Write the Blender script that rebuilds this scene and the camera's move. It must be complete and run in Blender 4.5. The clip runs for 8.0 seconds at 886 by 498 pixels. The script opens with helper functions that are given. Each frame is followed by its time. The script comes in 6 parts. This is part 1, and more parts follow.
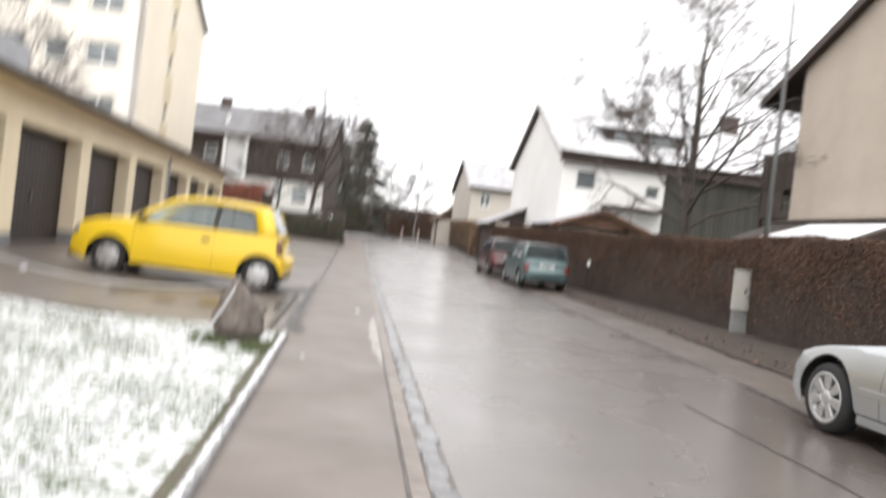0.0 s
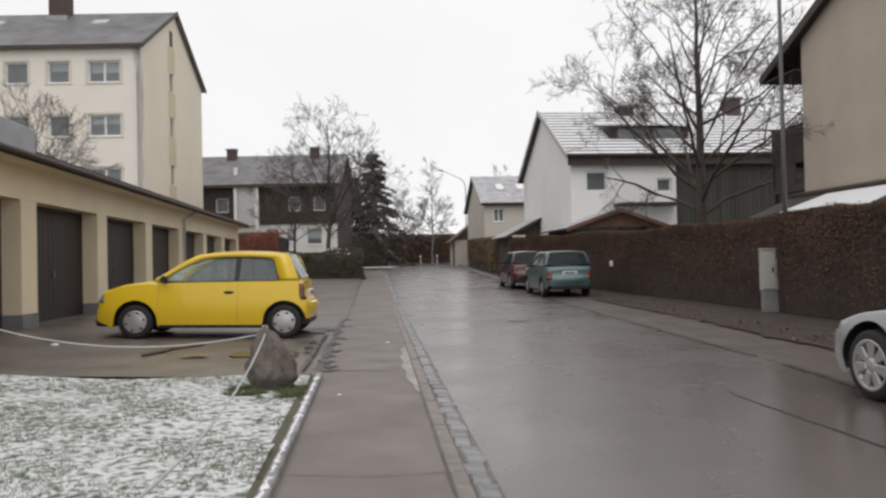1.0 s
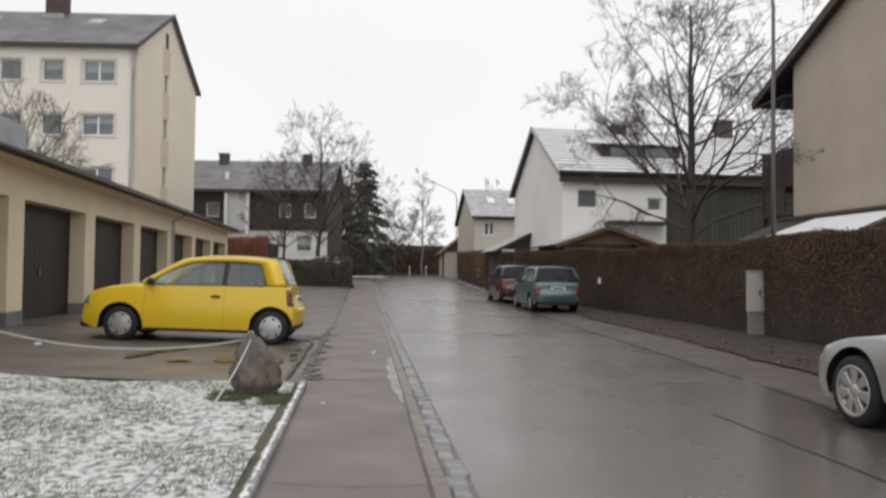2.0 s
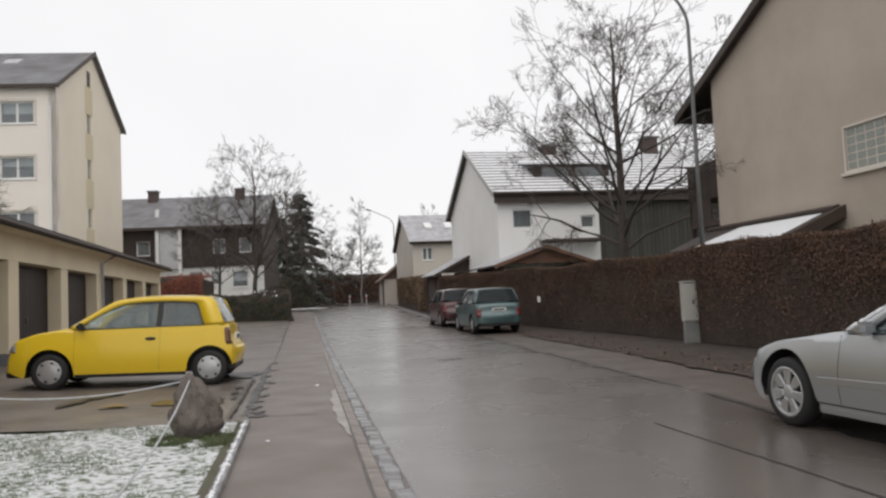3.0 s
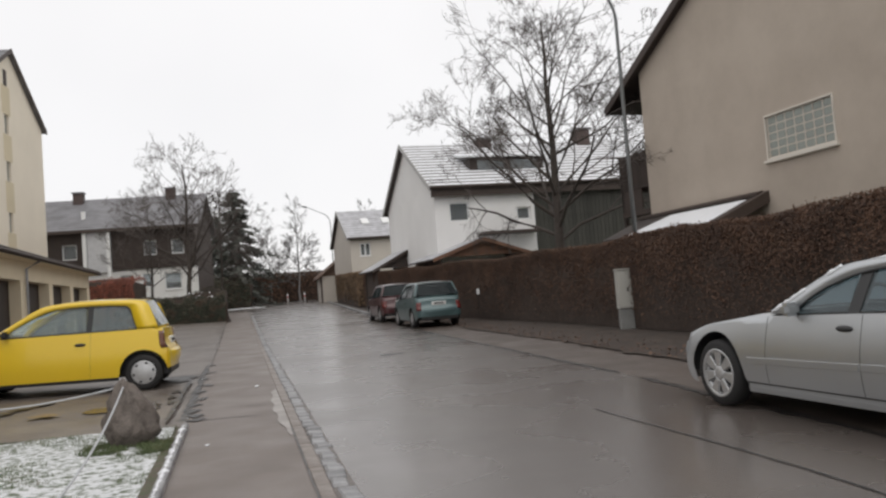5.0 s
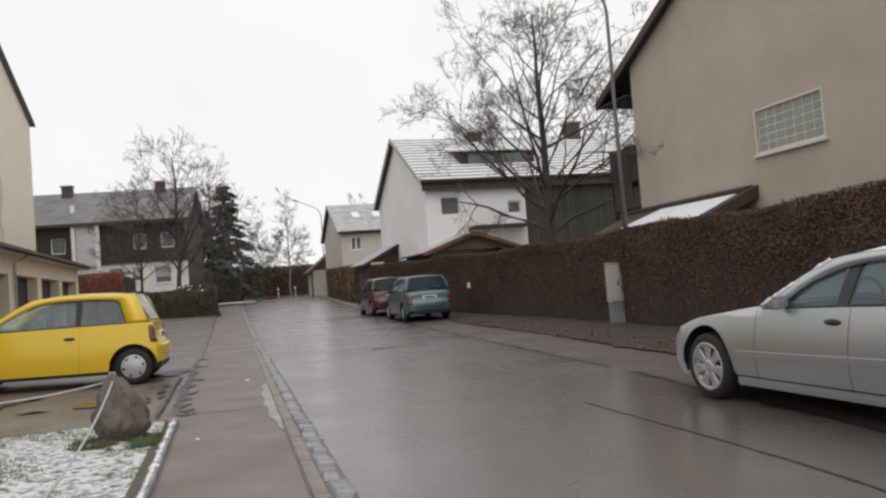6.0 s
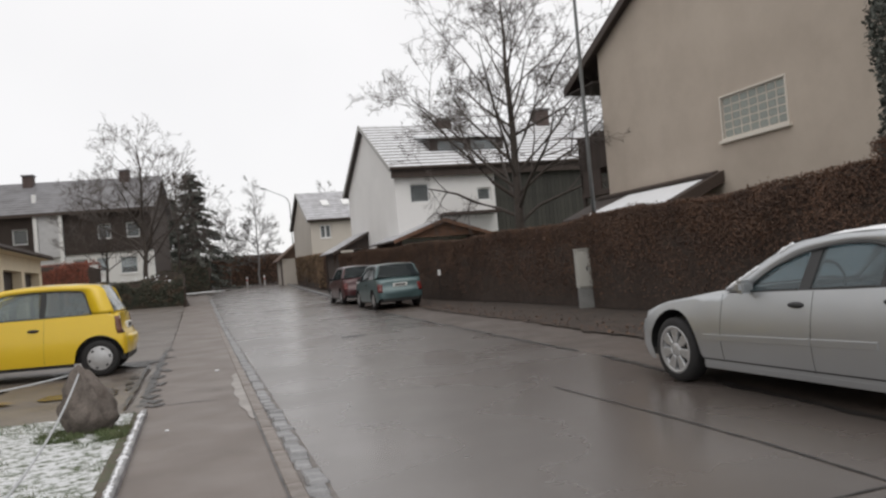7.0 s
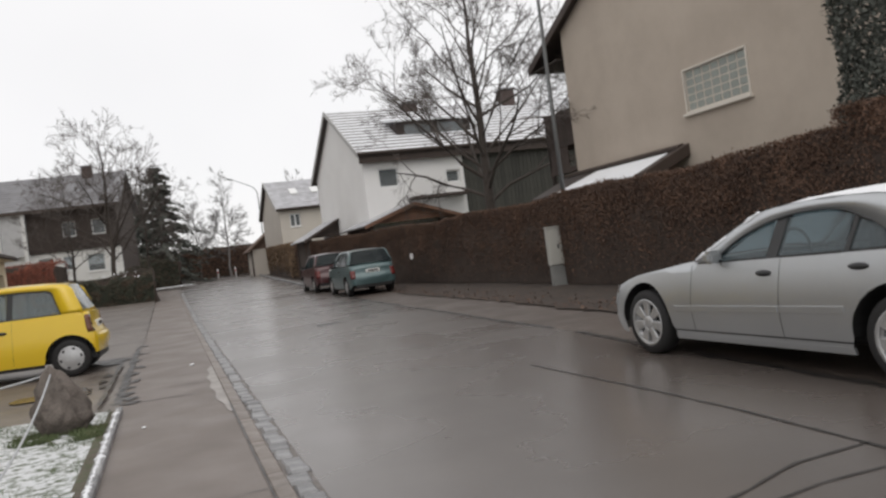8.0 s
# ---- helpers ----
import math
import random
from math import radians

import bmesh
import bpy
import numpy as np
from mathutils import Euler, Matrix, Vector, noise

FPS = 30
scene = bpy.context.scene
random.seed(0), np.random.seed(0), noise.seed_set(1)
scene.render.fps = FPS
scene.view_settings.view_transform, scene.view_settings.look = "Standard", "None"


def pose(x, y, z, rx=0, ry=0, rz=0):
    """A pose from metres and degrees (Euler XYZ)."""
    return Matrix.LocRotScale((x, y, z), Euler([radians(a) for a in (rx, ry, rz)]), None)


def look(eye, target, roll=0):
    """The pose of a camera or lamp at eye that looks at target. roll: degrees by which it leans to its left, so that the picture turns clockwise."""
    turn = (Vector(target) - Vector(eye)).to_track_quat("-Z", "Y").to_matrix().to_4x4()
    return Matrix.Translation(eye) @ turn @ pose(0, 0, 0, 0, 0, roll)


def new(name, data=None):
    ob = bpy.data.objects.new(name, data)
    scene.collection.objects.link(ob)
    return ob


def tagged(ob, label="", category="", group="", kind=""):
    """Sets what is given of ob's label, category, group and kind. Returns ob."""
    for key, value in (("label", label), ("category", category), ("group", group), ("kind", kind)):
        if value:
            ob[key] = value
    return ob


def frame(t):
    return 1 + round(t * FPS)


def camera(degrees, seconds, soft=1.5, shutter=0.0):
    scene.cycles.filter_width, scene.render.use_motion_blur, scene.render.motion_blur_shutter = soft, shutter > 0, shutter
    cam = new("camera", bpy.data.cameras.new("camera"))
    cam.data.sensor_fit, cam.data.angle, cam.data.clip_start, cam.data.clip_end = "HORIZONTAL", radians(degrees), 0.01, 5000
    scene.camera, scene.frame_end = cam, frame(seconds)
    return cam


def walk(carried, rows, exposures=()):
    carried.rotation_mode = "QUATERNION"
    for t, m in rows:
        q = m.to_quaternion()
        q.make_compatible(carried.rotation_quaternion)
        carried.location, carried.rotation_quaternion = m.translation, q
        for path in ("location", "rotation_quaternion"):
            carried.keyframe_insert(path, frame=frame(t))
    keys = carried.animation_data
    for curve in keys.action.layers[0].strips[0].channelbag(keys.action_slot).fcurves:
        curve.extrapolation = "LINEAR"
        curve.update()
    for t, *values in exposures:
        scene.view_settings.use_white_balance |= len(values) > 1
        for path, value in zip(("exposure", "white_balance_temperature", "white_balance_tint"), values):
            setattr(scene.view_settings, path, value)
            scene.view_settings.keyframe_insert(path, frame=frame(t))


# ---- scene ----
cam = camera(59.9, 8.0, soft=2.4, shutter=0.5)
H = 1.3
PATH = [
    (0, pose(0, 0, H, 89.34, -6.73, -1.13)),
    (0.1, pose(0, 0, H, 92.49, -3.59, -1.71)),
    (0.2, pose(0, 0, H, 94.32, -2.40, -1.35)),
    (0.4, pose(0, 0, H, 88.94, 0.61, -0.97)),
    (0.5, pose(0, 0, H, 89.59, 1.58, -0.85)),
    (0.8, pose(0, 0, H, 90.02, 1.17, 2.49)),
    (1, pose(0, 0, H, 90.90, 1.25, 0.32)),
    (1.5, pose(0, 0, H, 90.43, -0.40, 0.37)),
    (2, pose(0, 0, H, 91.77, -0.72, -0.50)),
    (2.2, pose(0, 0, H, 94.34, 2.07, -3.02)),
    (3.3, pose(0, 0, H, 93.44, 2.94, -5.55)),
    (3.5, pose(0, 0, H, 93.60, 3.63, -5.75)),
    (4, pose(0, 0, H, 91.69, 2.90, -5.09)),
    (4.5, pose(0, 0, H, 92.36, 3.64, -7.95)),
    (5, pose(0, 0, H, 92.92, 4.47, -9.43)),
    (6.5, pose(0, 0, H, 91.88, 4.53, -10.98)),
    (7, pose(0, 0, H, 91.28, 5.06, -12.33)),
    (7.5, pose(0, 0, H, 90.87, 5.66, -13.03)),
    (8, pose(0, 0, H, 89.79, 7.52, -14.43)),
]
EXPOSURES = [(0.0, 1.2), (0.2, 0.95), (0.5, 0.32), (0.8, 0.1), (8.0, 0.1)]
walk(cam, PATH, EXPOSURES)

# ---- overcast winter daylight ----
world = bpy.data.worlds.new("overcast_sky")
scene.world = world
world.use_nodes = True
wn, wl = world.node_tree.nodes, world.node_tree.links
wn.clear()
sky = wn.new("ShaderNodeTexSky")
sky.sky_type, sky.sun_disc = "NISHITA", False
sky.sun_elevation, sky.sun_rotation = radians(56), radians(176)
sky_dim = wn.new("ShaderNodeVectorMath")
sky_dim.operation = "SCALE"
sky_dim.inputs["Scale"].default_value = 0.1
cloud_noise = wn.new("ShaderNodeTexNoise")
cloud_noise.inputs["Scale"].default_value = 1.6
cloud_noise.inputs["Detail"].default_value = 4
cloud_ramp = wn.new("ShaderNodeValToRGB")
cloud_ramp.color_ramp.elements[0].position, cloud_ramp.color_ramp.elements[1].position = 0.3, 0.7
cloud_ramp.color_ramp.elements[0].color = (0.86, 0.85, 0.855, 1)
cloud_ramp.color_ramp.elements[1].color = (0.96, 0.945, 0.945, 1)
cloud_mix = wn.new("ShaderNodeMixRGB")
cloud_mix.inputs[0].default_value = 0.93
background = wn.new("ShaderNodeBackground")
background.inputs["Strength"].default_value = 1.0
world_out = wn.new("ShaderNodeOutputWorld")
wl.new(sky.outputs[0], sky_dim.inputs[0])
wl.new(cloud_noise.outputs[0], cloud_ramp.inputs[0])
wl.new(sky_dim.outputs[0], cloud_mix.inputs[1])
wl.new(cloud_ramp.outputs[0], cloud_mix.inputs[2])
wl.new(cloud_mix.outputs[0], background.inputs["Color"])
wl.new(background.outputs[0], world_out.inputs["Surface"])

sun_data = bpy.data.lights.new("sun", "SUN")
sun_data.energy, sun_data.angle, sun_data.color = 0.7, radians(50), (1.0, 0.96, 0.9)
sun = new("sun", sun_data)
sun.matrix_world = look((1, -16, 24), (0, 0, 0))

# ---- materials ----
def material(name, colour, rough=0.7, vary=0.25, scale=3.0, grain=60.0, bump=0.15, metal=0.0, second=None, patch=0.0, wet=0.0,
             random_tint=0.0, coat=0.0, depth=0.01, sharp=0.08, spec=0.5, island=0.0):
    """A surface of one base colour with stains at one scale and grain at another; second and patch: a second colour in blotches;
    wet: how much of the surface is smooth with water; random_tint: tint from object to object; island: tint from leaf to leaf."""
    m = bpy.data.materials.new(name)
    m.use_nodes = True
    n, l = m.node_tree.nodes, m.node_tree.links
    p = n["Principled BSDF"]
    co = n.new("ShaderNodeTexCoord")
    big, fine = n.new("ShaderNodeTexNoise"), n.new("ShaderNodeTexNoise")
    big.inputs["Scale"].default_value, big.inputs["Detail"].default_value = scale, 6
    fine.inputs["Scale"].default_value, fine.inputs["Detail"].default_value = grain, 4
    l.new(co.outputs["Object"], big.inputs["Vector"])
    l.new(co.outputs["Object"], fine.inputs["Vector"])
    both = n.new("ShaderNodeMath")
    both.operation = "MULTIPLY_ADD"
    both.inputs[1].default_value = 0.45
    l.new(fine.outputs[0], both.inputs[0])
    half = n.new("ShaderNodeMath")
    half.operation = "MULTIPLY"
    half.inputs[1].default_value = 0.55
    l.new(big.outputs[0], half.inputs[0])
    l.new(half.outputs[0], both.inputs[2])
    ramp = n.new("ShaderNodeValToRGB")
    c = Vector(colour)
    ramp.color_ramp.elements[0].position, ramp.color_ramp.elements[1].position = 0.3, 0.7
    ramp.color_ramp.elements[0].color = (*(c * (1 - vary)), 1)
    ramp.color_ramp.elements[1].color = (*[min(1, v) for v in c * (1 + vary)], 1)
    l.new(both.outputs[0], ramp.inputs[0])
    out = ramp.outputs[0]
    if second:
        blot = n.new("ShaderNodeTexNoise")
        blot.inputs["Scale"].default_value, blot.inputs["Detail"].default_value = scale * 1.7, 8
        blot.inputs["Roughness"].default_value = 0.65
        l.new(co.outputs["Object"], blot.inputs["Vector"])
        edge = n.new("ShaderNodeMapRange")
        edge.inputs["From Min"].default_value, edge.inputs["From Max"].default_value = 1 - patch - sharp, 1 - patch + sharp
        l.new(blot.outputs[0], edge.inputs["Value"])
        mix = n.new("ShaderNodeMixRGB")
        mix.inputs[2].default_value = (*second, 1)
        l.new(edge.outputs[0], mix.inputs[0])
        l.new(out, mix.inputs[1])
        out = mix.outputs[0]
    if random_tint or island:
        info = n.new("ShaderNodeNewGeometry" if island else "ShaderNodeObjectInfo")
        hsv = n.new("ShaderNodeHueSaturation")
        span = n.new("ShaderNodeMapRange")
        span.inputs["To Min"].default_value, span.inputs["To Max"].default_value = 1 - max(random_tint, island), 1 + max(random_tint, island)
        l.new(info.outputs["Random Per Island" if island else "Random"], span.inputs["Value"])
        l.new(span.outputs[0], hsv.inputs["Value"])
        l.new(out, hsv.inputs["Color"])
        out = hsv.outputs[0]
    l.new(out, p.inputs["Base Color"])
    p.inputs["Roughness"].default_value, p.inputs["Metallic"].default_value = rough, metal
    p.inputs["Coat Weight"].default_value, p.inputs["Coat Roughness"].default_value = coat, 0.06
    p.inputs["Specular IOR Level"].default_value = spec
    if wet:
        damp = n.new("ShaderNodeMapRange")
        damp.interpolation_type = "SMOOTHSTEP"
        damp.inputs["From Min"].default_value, damp.inputs["From Max"].default_value = 0.25, 0.75
        damp.inputs["To Min"].default_value, damp.inputs["To Max"].default_value = rough, rough * (1 - wet)
        l.new(big.outputs[0], damp.inputs["Value"])
        l.new(damp.outputs[0], p.inputs["Roughness"])
    if bump:
        b = n.new("ShaderNodeBump")
        b.inputs["Strength"].default_value, b.inputs["Distance"].default_value = bump, depth
        l.new(fine.outputs[0], b.inputs["Height"])
        l.new(b.outputs[0], p.inputs["Normal"])
    return m


def glass(name, tint, rough=0.03, through_it=0.9, bend=1.45):
    m = bpy.data.materials.new(name)
    m.use_nodes = True
    p = m.node_tree.nodes["Principled BSDF"]
    p.inputs["Base Color"].default_value = (*tint, 1)
    p.inputs["Roughness"].default_value, p.inputs["Transmission Weight"].default_value = rough, through_it
    p.inputs["IOR"].default_value = bend
    return m


ASPHALT = material("wet_asphalt", (0.112, 0.095, 0.085), 0.33, 0.3, 0.5, 110, 0.1, wet=0.35, spec=1.0, second=(0.084, 0.071, 0.063), patch=0.44, sharp=0.25, depth=0.003)
PATH_ASPHALT = material("pavement_asphalt", (0.162, 0.132, 0.114), 0.58, 0.2, 1.3, 110, 0.4, wet=0.25, spec=0.6, second=(0.132, 0.107, 0.092), patch=0.42, sharp=0.28, depth=0.006)
COURT = material("court_asphalt", (0.155, 0.132, 0.115), 0.55, 0.25, 0.4, 120, 0.3, wet=0.5, second=(0.085, 0.07, 0.06), patch=0.42, sharp=0.1)
VERGE = material("verge_dirt", (0.105, 0.084, 0.071), 0.65, 0.35, 0.8, 60, 0.5, wet=0.4, second=(0.065, 0.049, 0.04), patch=0.45, sharp=0.2, spec=0.5)
SOIL = material("leaf_litter_soil", (0.045, 0.033, 0.026), 0.85, 0.45, 1.5, 40, 0.8, second=(0.08, 0.055, 0.038), patch=0.36, sharp=0.15)
GRASSLAND = material("winter_grass_ground", (0.07, 0.08, 0.035), 0.9, 0.4, 0.6, 30, 0.6, second=(0.55, 0.56, 0.58), patch=0.42)
SNOWY = material("snow_on_turf", (0.82, 0.83, 0.84), 0.75, 0.08, 7.5, 60, 1.0, second=(0.13, 0.16, 0.095), patch=0.465, depth=0.03, sharp=0.07)
SNOW = material("fresh_snow", (0.84, 0.85, 0.87), 0.7, 0.05, 4.0, 60, 0.5, depth=0.02)
EDGE_SOIL = material("muddy_lawn_edge", (0.105, 0.085, 0.064), 0.75, 0.4, 5, 60, 0.8, second=(0.08, 0.095, 0.045), patch=0.45)
GRANITE = material("granite_sett", (0.215, 0.213, 0.216), 0.5, 0.35, 6, 90, 0.5, wet=0.4, random_tint=0.2)
KERB = material("brown_kerb_concrete", (0.19, 0.16, 0.14), 0.6, 0.3, 5, 80, 0.4, wet=0.4, random_tint=0.12)
GROUT = material("gritty_joint_dirt", (0.15, 0.133, 0.122), 0.7, 0.3, 5, 70, 0.4, wet=0.3)
TAR = material("tar_seam", (0.03, 0.027, 0.025), 0.45, 0.3, 4, 80, 0.3, wet=0.4)
RENDER_CREAM = material("cream_render", (0.83, 0.77, 0.70), 0.9, 0.06, 0.5, 180, 0.2)
RENDER_GABLE = material("warm_cream_gable_render", (0.81, 0.73, 0.60), 0.9, 0.08, 0.4, 160, 0.2)
RENDER_YELLOW = material("yellowed_render", (0.66, 0.57, 0.40), 0.9, 0.1, 0.6, 150, 0.2)
GARAGE_CREAM = material("garage_cream_paint", (0.80, 0.69, 0.50), 0.85, 0.1, 0.8, 150, 0.2)
RENDER_BEIGE = material("beige_pebble_render", (0.50, 0.43, 0.36), 0.92, 0.07, 0.4, 220, 0.35, second=(0.41, 0.345, 0.285), patch=0.4, sharp=0.2)
RENDER_WHITE = material("white_render", (0.81, 0.80, 0.785), 0.9, 0.06, 0.5, 150, 0.2)
RENDER_TAN = material("tan_render", (0.55, 0.505, 0.45), 0.9, 0.08, 0.6, 150, 0.2)
SURROUND = material("pale_window_surround", (0.66, 0.61, 0.54), 0.85, 0.06, 1, 90, 0.1)
PLINTH = material("grey_plinth", (0.20, 0.20, 0.21), 0.85, 0.2, 2, 90, 0.3)
ROOF_GREY = material("wet_grey_roof", (0.15, 0.145, 0.15), 0.6, 0.2, 0.5, 50, 0.4, wet=0.3, second=(0.30, 0.30, 0.315), patch=0.38, sharp=0.25)
ROOF_THIN = material("thin_snow_on_roof", (0.50, 0.50, 0.52), 0.75, 0.12, 1.0, 50, 0.4, second=(0.24, 0.23, 0.235), patch=0.42, sharp=0.2)
PALE_CONCRETE = material("worn_pale_concrete", (0.31, 0.285, 0.265), 0.6, 0.25, 4, 70, 0.4, wet=0.3)
ROOF_BROWN = material("brown_shed_roof", (0.13, 0.085, 0.062), 0.75, 0.25, 2, 60, 0.3)
ROOF_TILE = material("dark_roof_tile", (0.12, 0.10, 0.095), 0.65, 0.25, 1.5, 60, 0.3, random_tint=0.25)
ROOF_SNOW = material("snow_on_tiles", (0.78, 0.79, 0.81), 0.75, 0.08, 1.5, 60, 0.4, second=(0.22, 0.20, 0.19), patch=0.36, sharp=0.05)
FASCIA = material("dark_brown_fascia", (0.055, 0.038, 0.03), 0.6, 0.3, 3, 60, 0.2)
SOFFIT = material("dark_stained_soffit", (0.055, 0.043, 0.038), 0.7, 0.25, 3, 60, 0.2)
DARK_WOOD = material("dark_stained_cladding", (0.05, 0.036, 0.03), 0.75, 0.35, 1.5, 40, 0.3, random_tint=0.25)
DOOR_BROWN = material("brown_garage_boards", (0.032, 0.022, 0.019), 0.55, 0.25, 2, 50, 0.2, random_tint=0.15)
ORANGE_WOOD = material("orange_stained_wood", (0.30, 0.125, 0.045), 0.6, 0.3, 2, 50, 0.2, random_tint=0.2)
GREEN_CLAD = material("dark_green_stained_cladding", (0.046, 0.045, 0.037), 0.75, 0.35, 1.5, 40, 0.3, random_tint=0.2)
CARPORT_WOOD = material("weathered_carport_wood", (0.17, 0.088, 0.055), 0.65, 0.3, 2, 50, 0.2)
WHITE_PAINT = material("white_window_paint", (0.78, 0.78, 0.77), 0.5, 0.04, 3, 90, 0.05)
BRICK_RED = material("chimney_brick", (0.085, 0.062, 0.056), 0.85, 0.25, 3, 60, 0.3)
VERGE_BOARD = material("grey_painted_verge", (0.42, 0.41, 0.40), 0.6, 0.15, 3, 60, 0.1)
ZINC = material("zinc_gutter", (0.30, 0.30, 0.31), 0.4, 0.2, 3, 60, 0.1, metal=0.8)
POLE = material("galvanised_pole", (0.16, 0.165, 0.165), 0.5, 0.15, 3, 60, 0.1, metal=0.4)
BARK = material("wet_bark", (0.062, 0.05, 0.042), 0.85, 0.4, 5, 60, 0.6)
TWIG = material("wet_twigs", (0.11, 0.092, 0.082), 0.85, 0.3, 5, 60, 0.0)
# twigs of the distant trees, lightened so the colour carries the haze
TWIG_HAZED = material("haze_lightened_far_twigs", (0.20, 0.19, 0.185), 0.9, 0.2, 5, 60, 0.0)
NEEDLES = material("dark_conifer_needles", (0.088, 0.094, 0.08), 0.8, 0.4, 4, 30, 0.0, island=0.35)
LEAF_BROWN = material("brown_beech_leaf", (0.135, 0.074, 0.046), 0.75, 0.4, 1.2, 25, 0.0, second=(0.07, 0.042, 0.03), patch=0.45, sharp=0.15, island=0.3)
LEAF_TAN = material("tan_hedge_leaf", (0.19, 0.125, 0.075), 0.75, 0.4, 2, 25, 0.0, island=0.35)
LEAF_RED = material("red_brown_leaf", (0.26, 0.085, 0.055), 0.75, 0.4, 2, 25, 0.0, island=0.35)
LEAF_GREEN = material("evergreen_leaf", (0.05, 0.055, 0.036), 0.7, 0.4, 2, 25, 0.0, second=(0.10, 0.068, 0.045), patch=0.45, island=0.4)
HEDGE_CORE = material("hedge_twig_core", (0.05, 0.035, 0.027), 0.9, 0.4, 5, 50, 0.5)
STONE = material("boulder", (0.135, 0.113, 0.098), 0.8, 0.4, 6, 45, 0.9, second=(0.06, 0.048, 0.04), patch=0.4)
ROPE = material("grey_rope", (0.48, 0.49, 0.50), 0.8, 0.2, 20, 200, 0.3)
BOX_WHITE = material("pale_cabinet_plastic", (0.45, 0.44, 0.40), 0.55, 0.1, 2, 60, 0.1)
BOX_GREY = material("concrete_cabinet_foot", (0.22, 0.22, 0.21), 0.85, 0.2, 4, 60, 0.3)
PANE = glass("window_glass", (0.75, 0.8, 0.82))
GLASS_BLOCK = glass("glass_block", (0.50, 0.54, 0.50), 0.22, 0.4)
# backing behind the panes; its dark colour stands for an unlit room
ROOM_SHADE = material("unlit_room_shade", (0.10, 0.09, 0.085), 0.9, 0.2, 1, 20, 0.0)
CURTAIN = material("pale_curtain", (0.55, 0.55, 0.56), 0.9, 0.15, 3, 40, 0.0)
PUDDLE = material("puddle_water", (0.10, 0.083, 0.07), 0.2, 0.2, 2, 30, 0.03)
MUD = material("ochre_mud", (0.20, 0.13, 0.05), 0.4, 0.35, 3, 40, 0.2)

# ---- mesh helpers ----
def part(name, bm, mat, parent=None, label="", smooth=False, at=None):
    """Links a bmesh as one mesh object under a thing or a part."""
    me = bpy.data.meshes.new(name)
    bmesh.ops.recalc_face_normals(bm, faces=bm.faces)
    bm.to_mesh(me)
    bm.free()
    return place(name, me, mat, parent, label, smooth, at)


def place(name, me, mat, parent=None, label="", smooth=False, at=None):
    if mat and not me.materials:
        me.materials.append(mat)
    if smooth:
        me.polygons.foreach_set("use_smooth", [True] * len(me.polygons))
    ob = new(name, me)
    ob.parent = parent
    if at is not None:
        ob.matrix_basis = at
    if label:
        ob["label"] = label
    return ob


def sheet(name, verts, faces, mat, parent=None, label="", smooth=False):
    me = bpy.data.meshes.new(name)
    me.from_pydata([tuple(v) for v in verts], [], [tuple(f) for f in faces])
    me.update()
    return place(name, me, mat, parent, label, smooth)


def thing(name, m, label, category, group="", kind=""):
    ob = new(name)
    ob.empty_display_size = 0.2
    ob.matrix_basis = m
    return tagged(ob, label, category, group, kind)


def add_box(bm, lo, hi, m=None):
    (x0, y0, z0), (x1, y1, z1) = lo, hi
    vs = [bm.verts.new(m @ Vector(v) if m else v) for v in
          ((x0, y0, z0), (x1, y0, z0), (x1, y1, z0), (x0, y1, z0), (x0, y0, z1), (x1, y0, z1), (x1, y1, z1), (x0, y1, z1))]
    for f in ((3, 2, 1, 0), (4, 5, 6, 7), (0, 1, 5, 4), (1, 2, 6, 5), (2, 3, 7, 6), (3, 0, 4, 7)):
        bm.faces.new([vs[i] for i in f])


def box(lo, hi, bevel=0.0, segments=1):
    bm = bmesh.new()
    add_box(bm, lo, hi)
    if bevel:
        bmesh.ops.bevel(bm, geom=bm.edges[:], offset=bevel, segments=segments, affect="EDGES", clamp_overlap=True)
    return bm


def prism(points, axis, a, b):
    """A polygon of two coordinates pushed along axis from a to b. The two are the other axes, in order."""
    bm = bmesh.new()
    rings = []
    for d in (a, b):
        ring = []
        for p in points:
            v = list(p)
            v.insert(axis, d)
            ring.append(bm.verts.new(v))
        rings.append(ring)
    n = len(points)
    bm.faces.new(rings[0])
    bm.faces.new(rings[1][::-1])
    for i in range(n):
        bm.faces.new((rings[0][i], rings[1][i], rings[1][(i + 1) % n], rings[0][(i + 1) % n]))
    return bm


def slab(a, b, c, d, thick):
    """A flat board on the corners a, b, c, d, with its thickness downwards."""
    bm = bmesh.new()
    top = [bm.verts.new(v) for v in (a, b, c, d)]
    low = [bm.verts.new((v[0], v[1], v[2] - thick)) for v in (a, b, c, d)]
    bm.faces.new(top)
    bm.faces.new(low[::-1])
    for i in range(4):
        bm.faces.new((top[i], low[i], low[(i + 1) % 4], top[(i + 1) % 4]))
    return bm


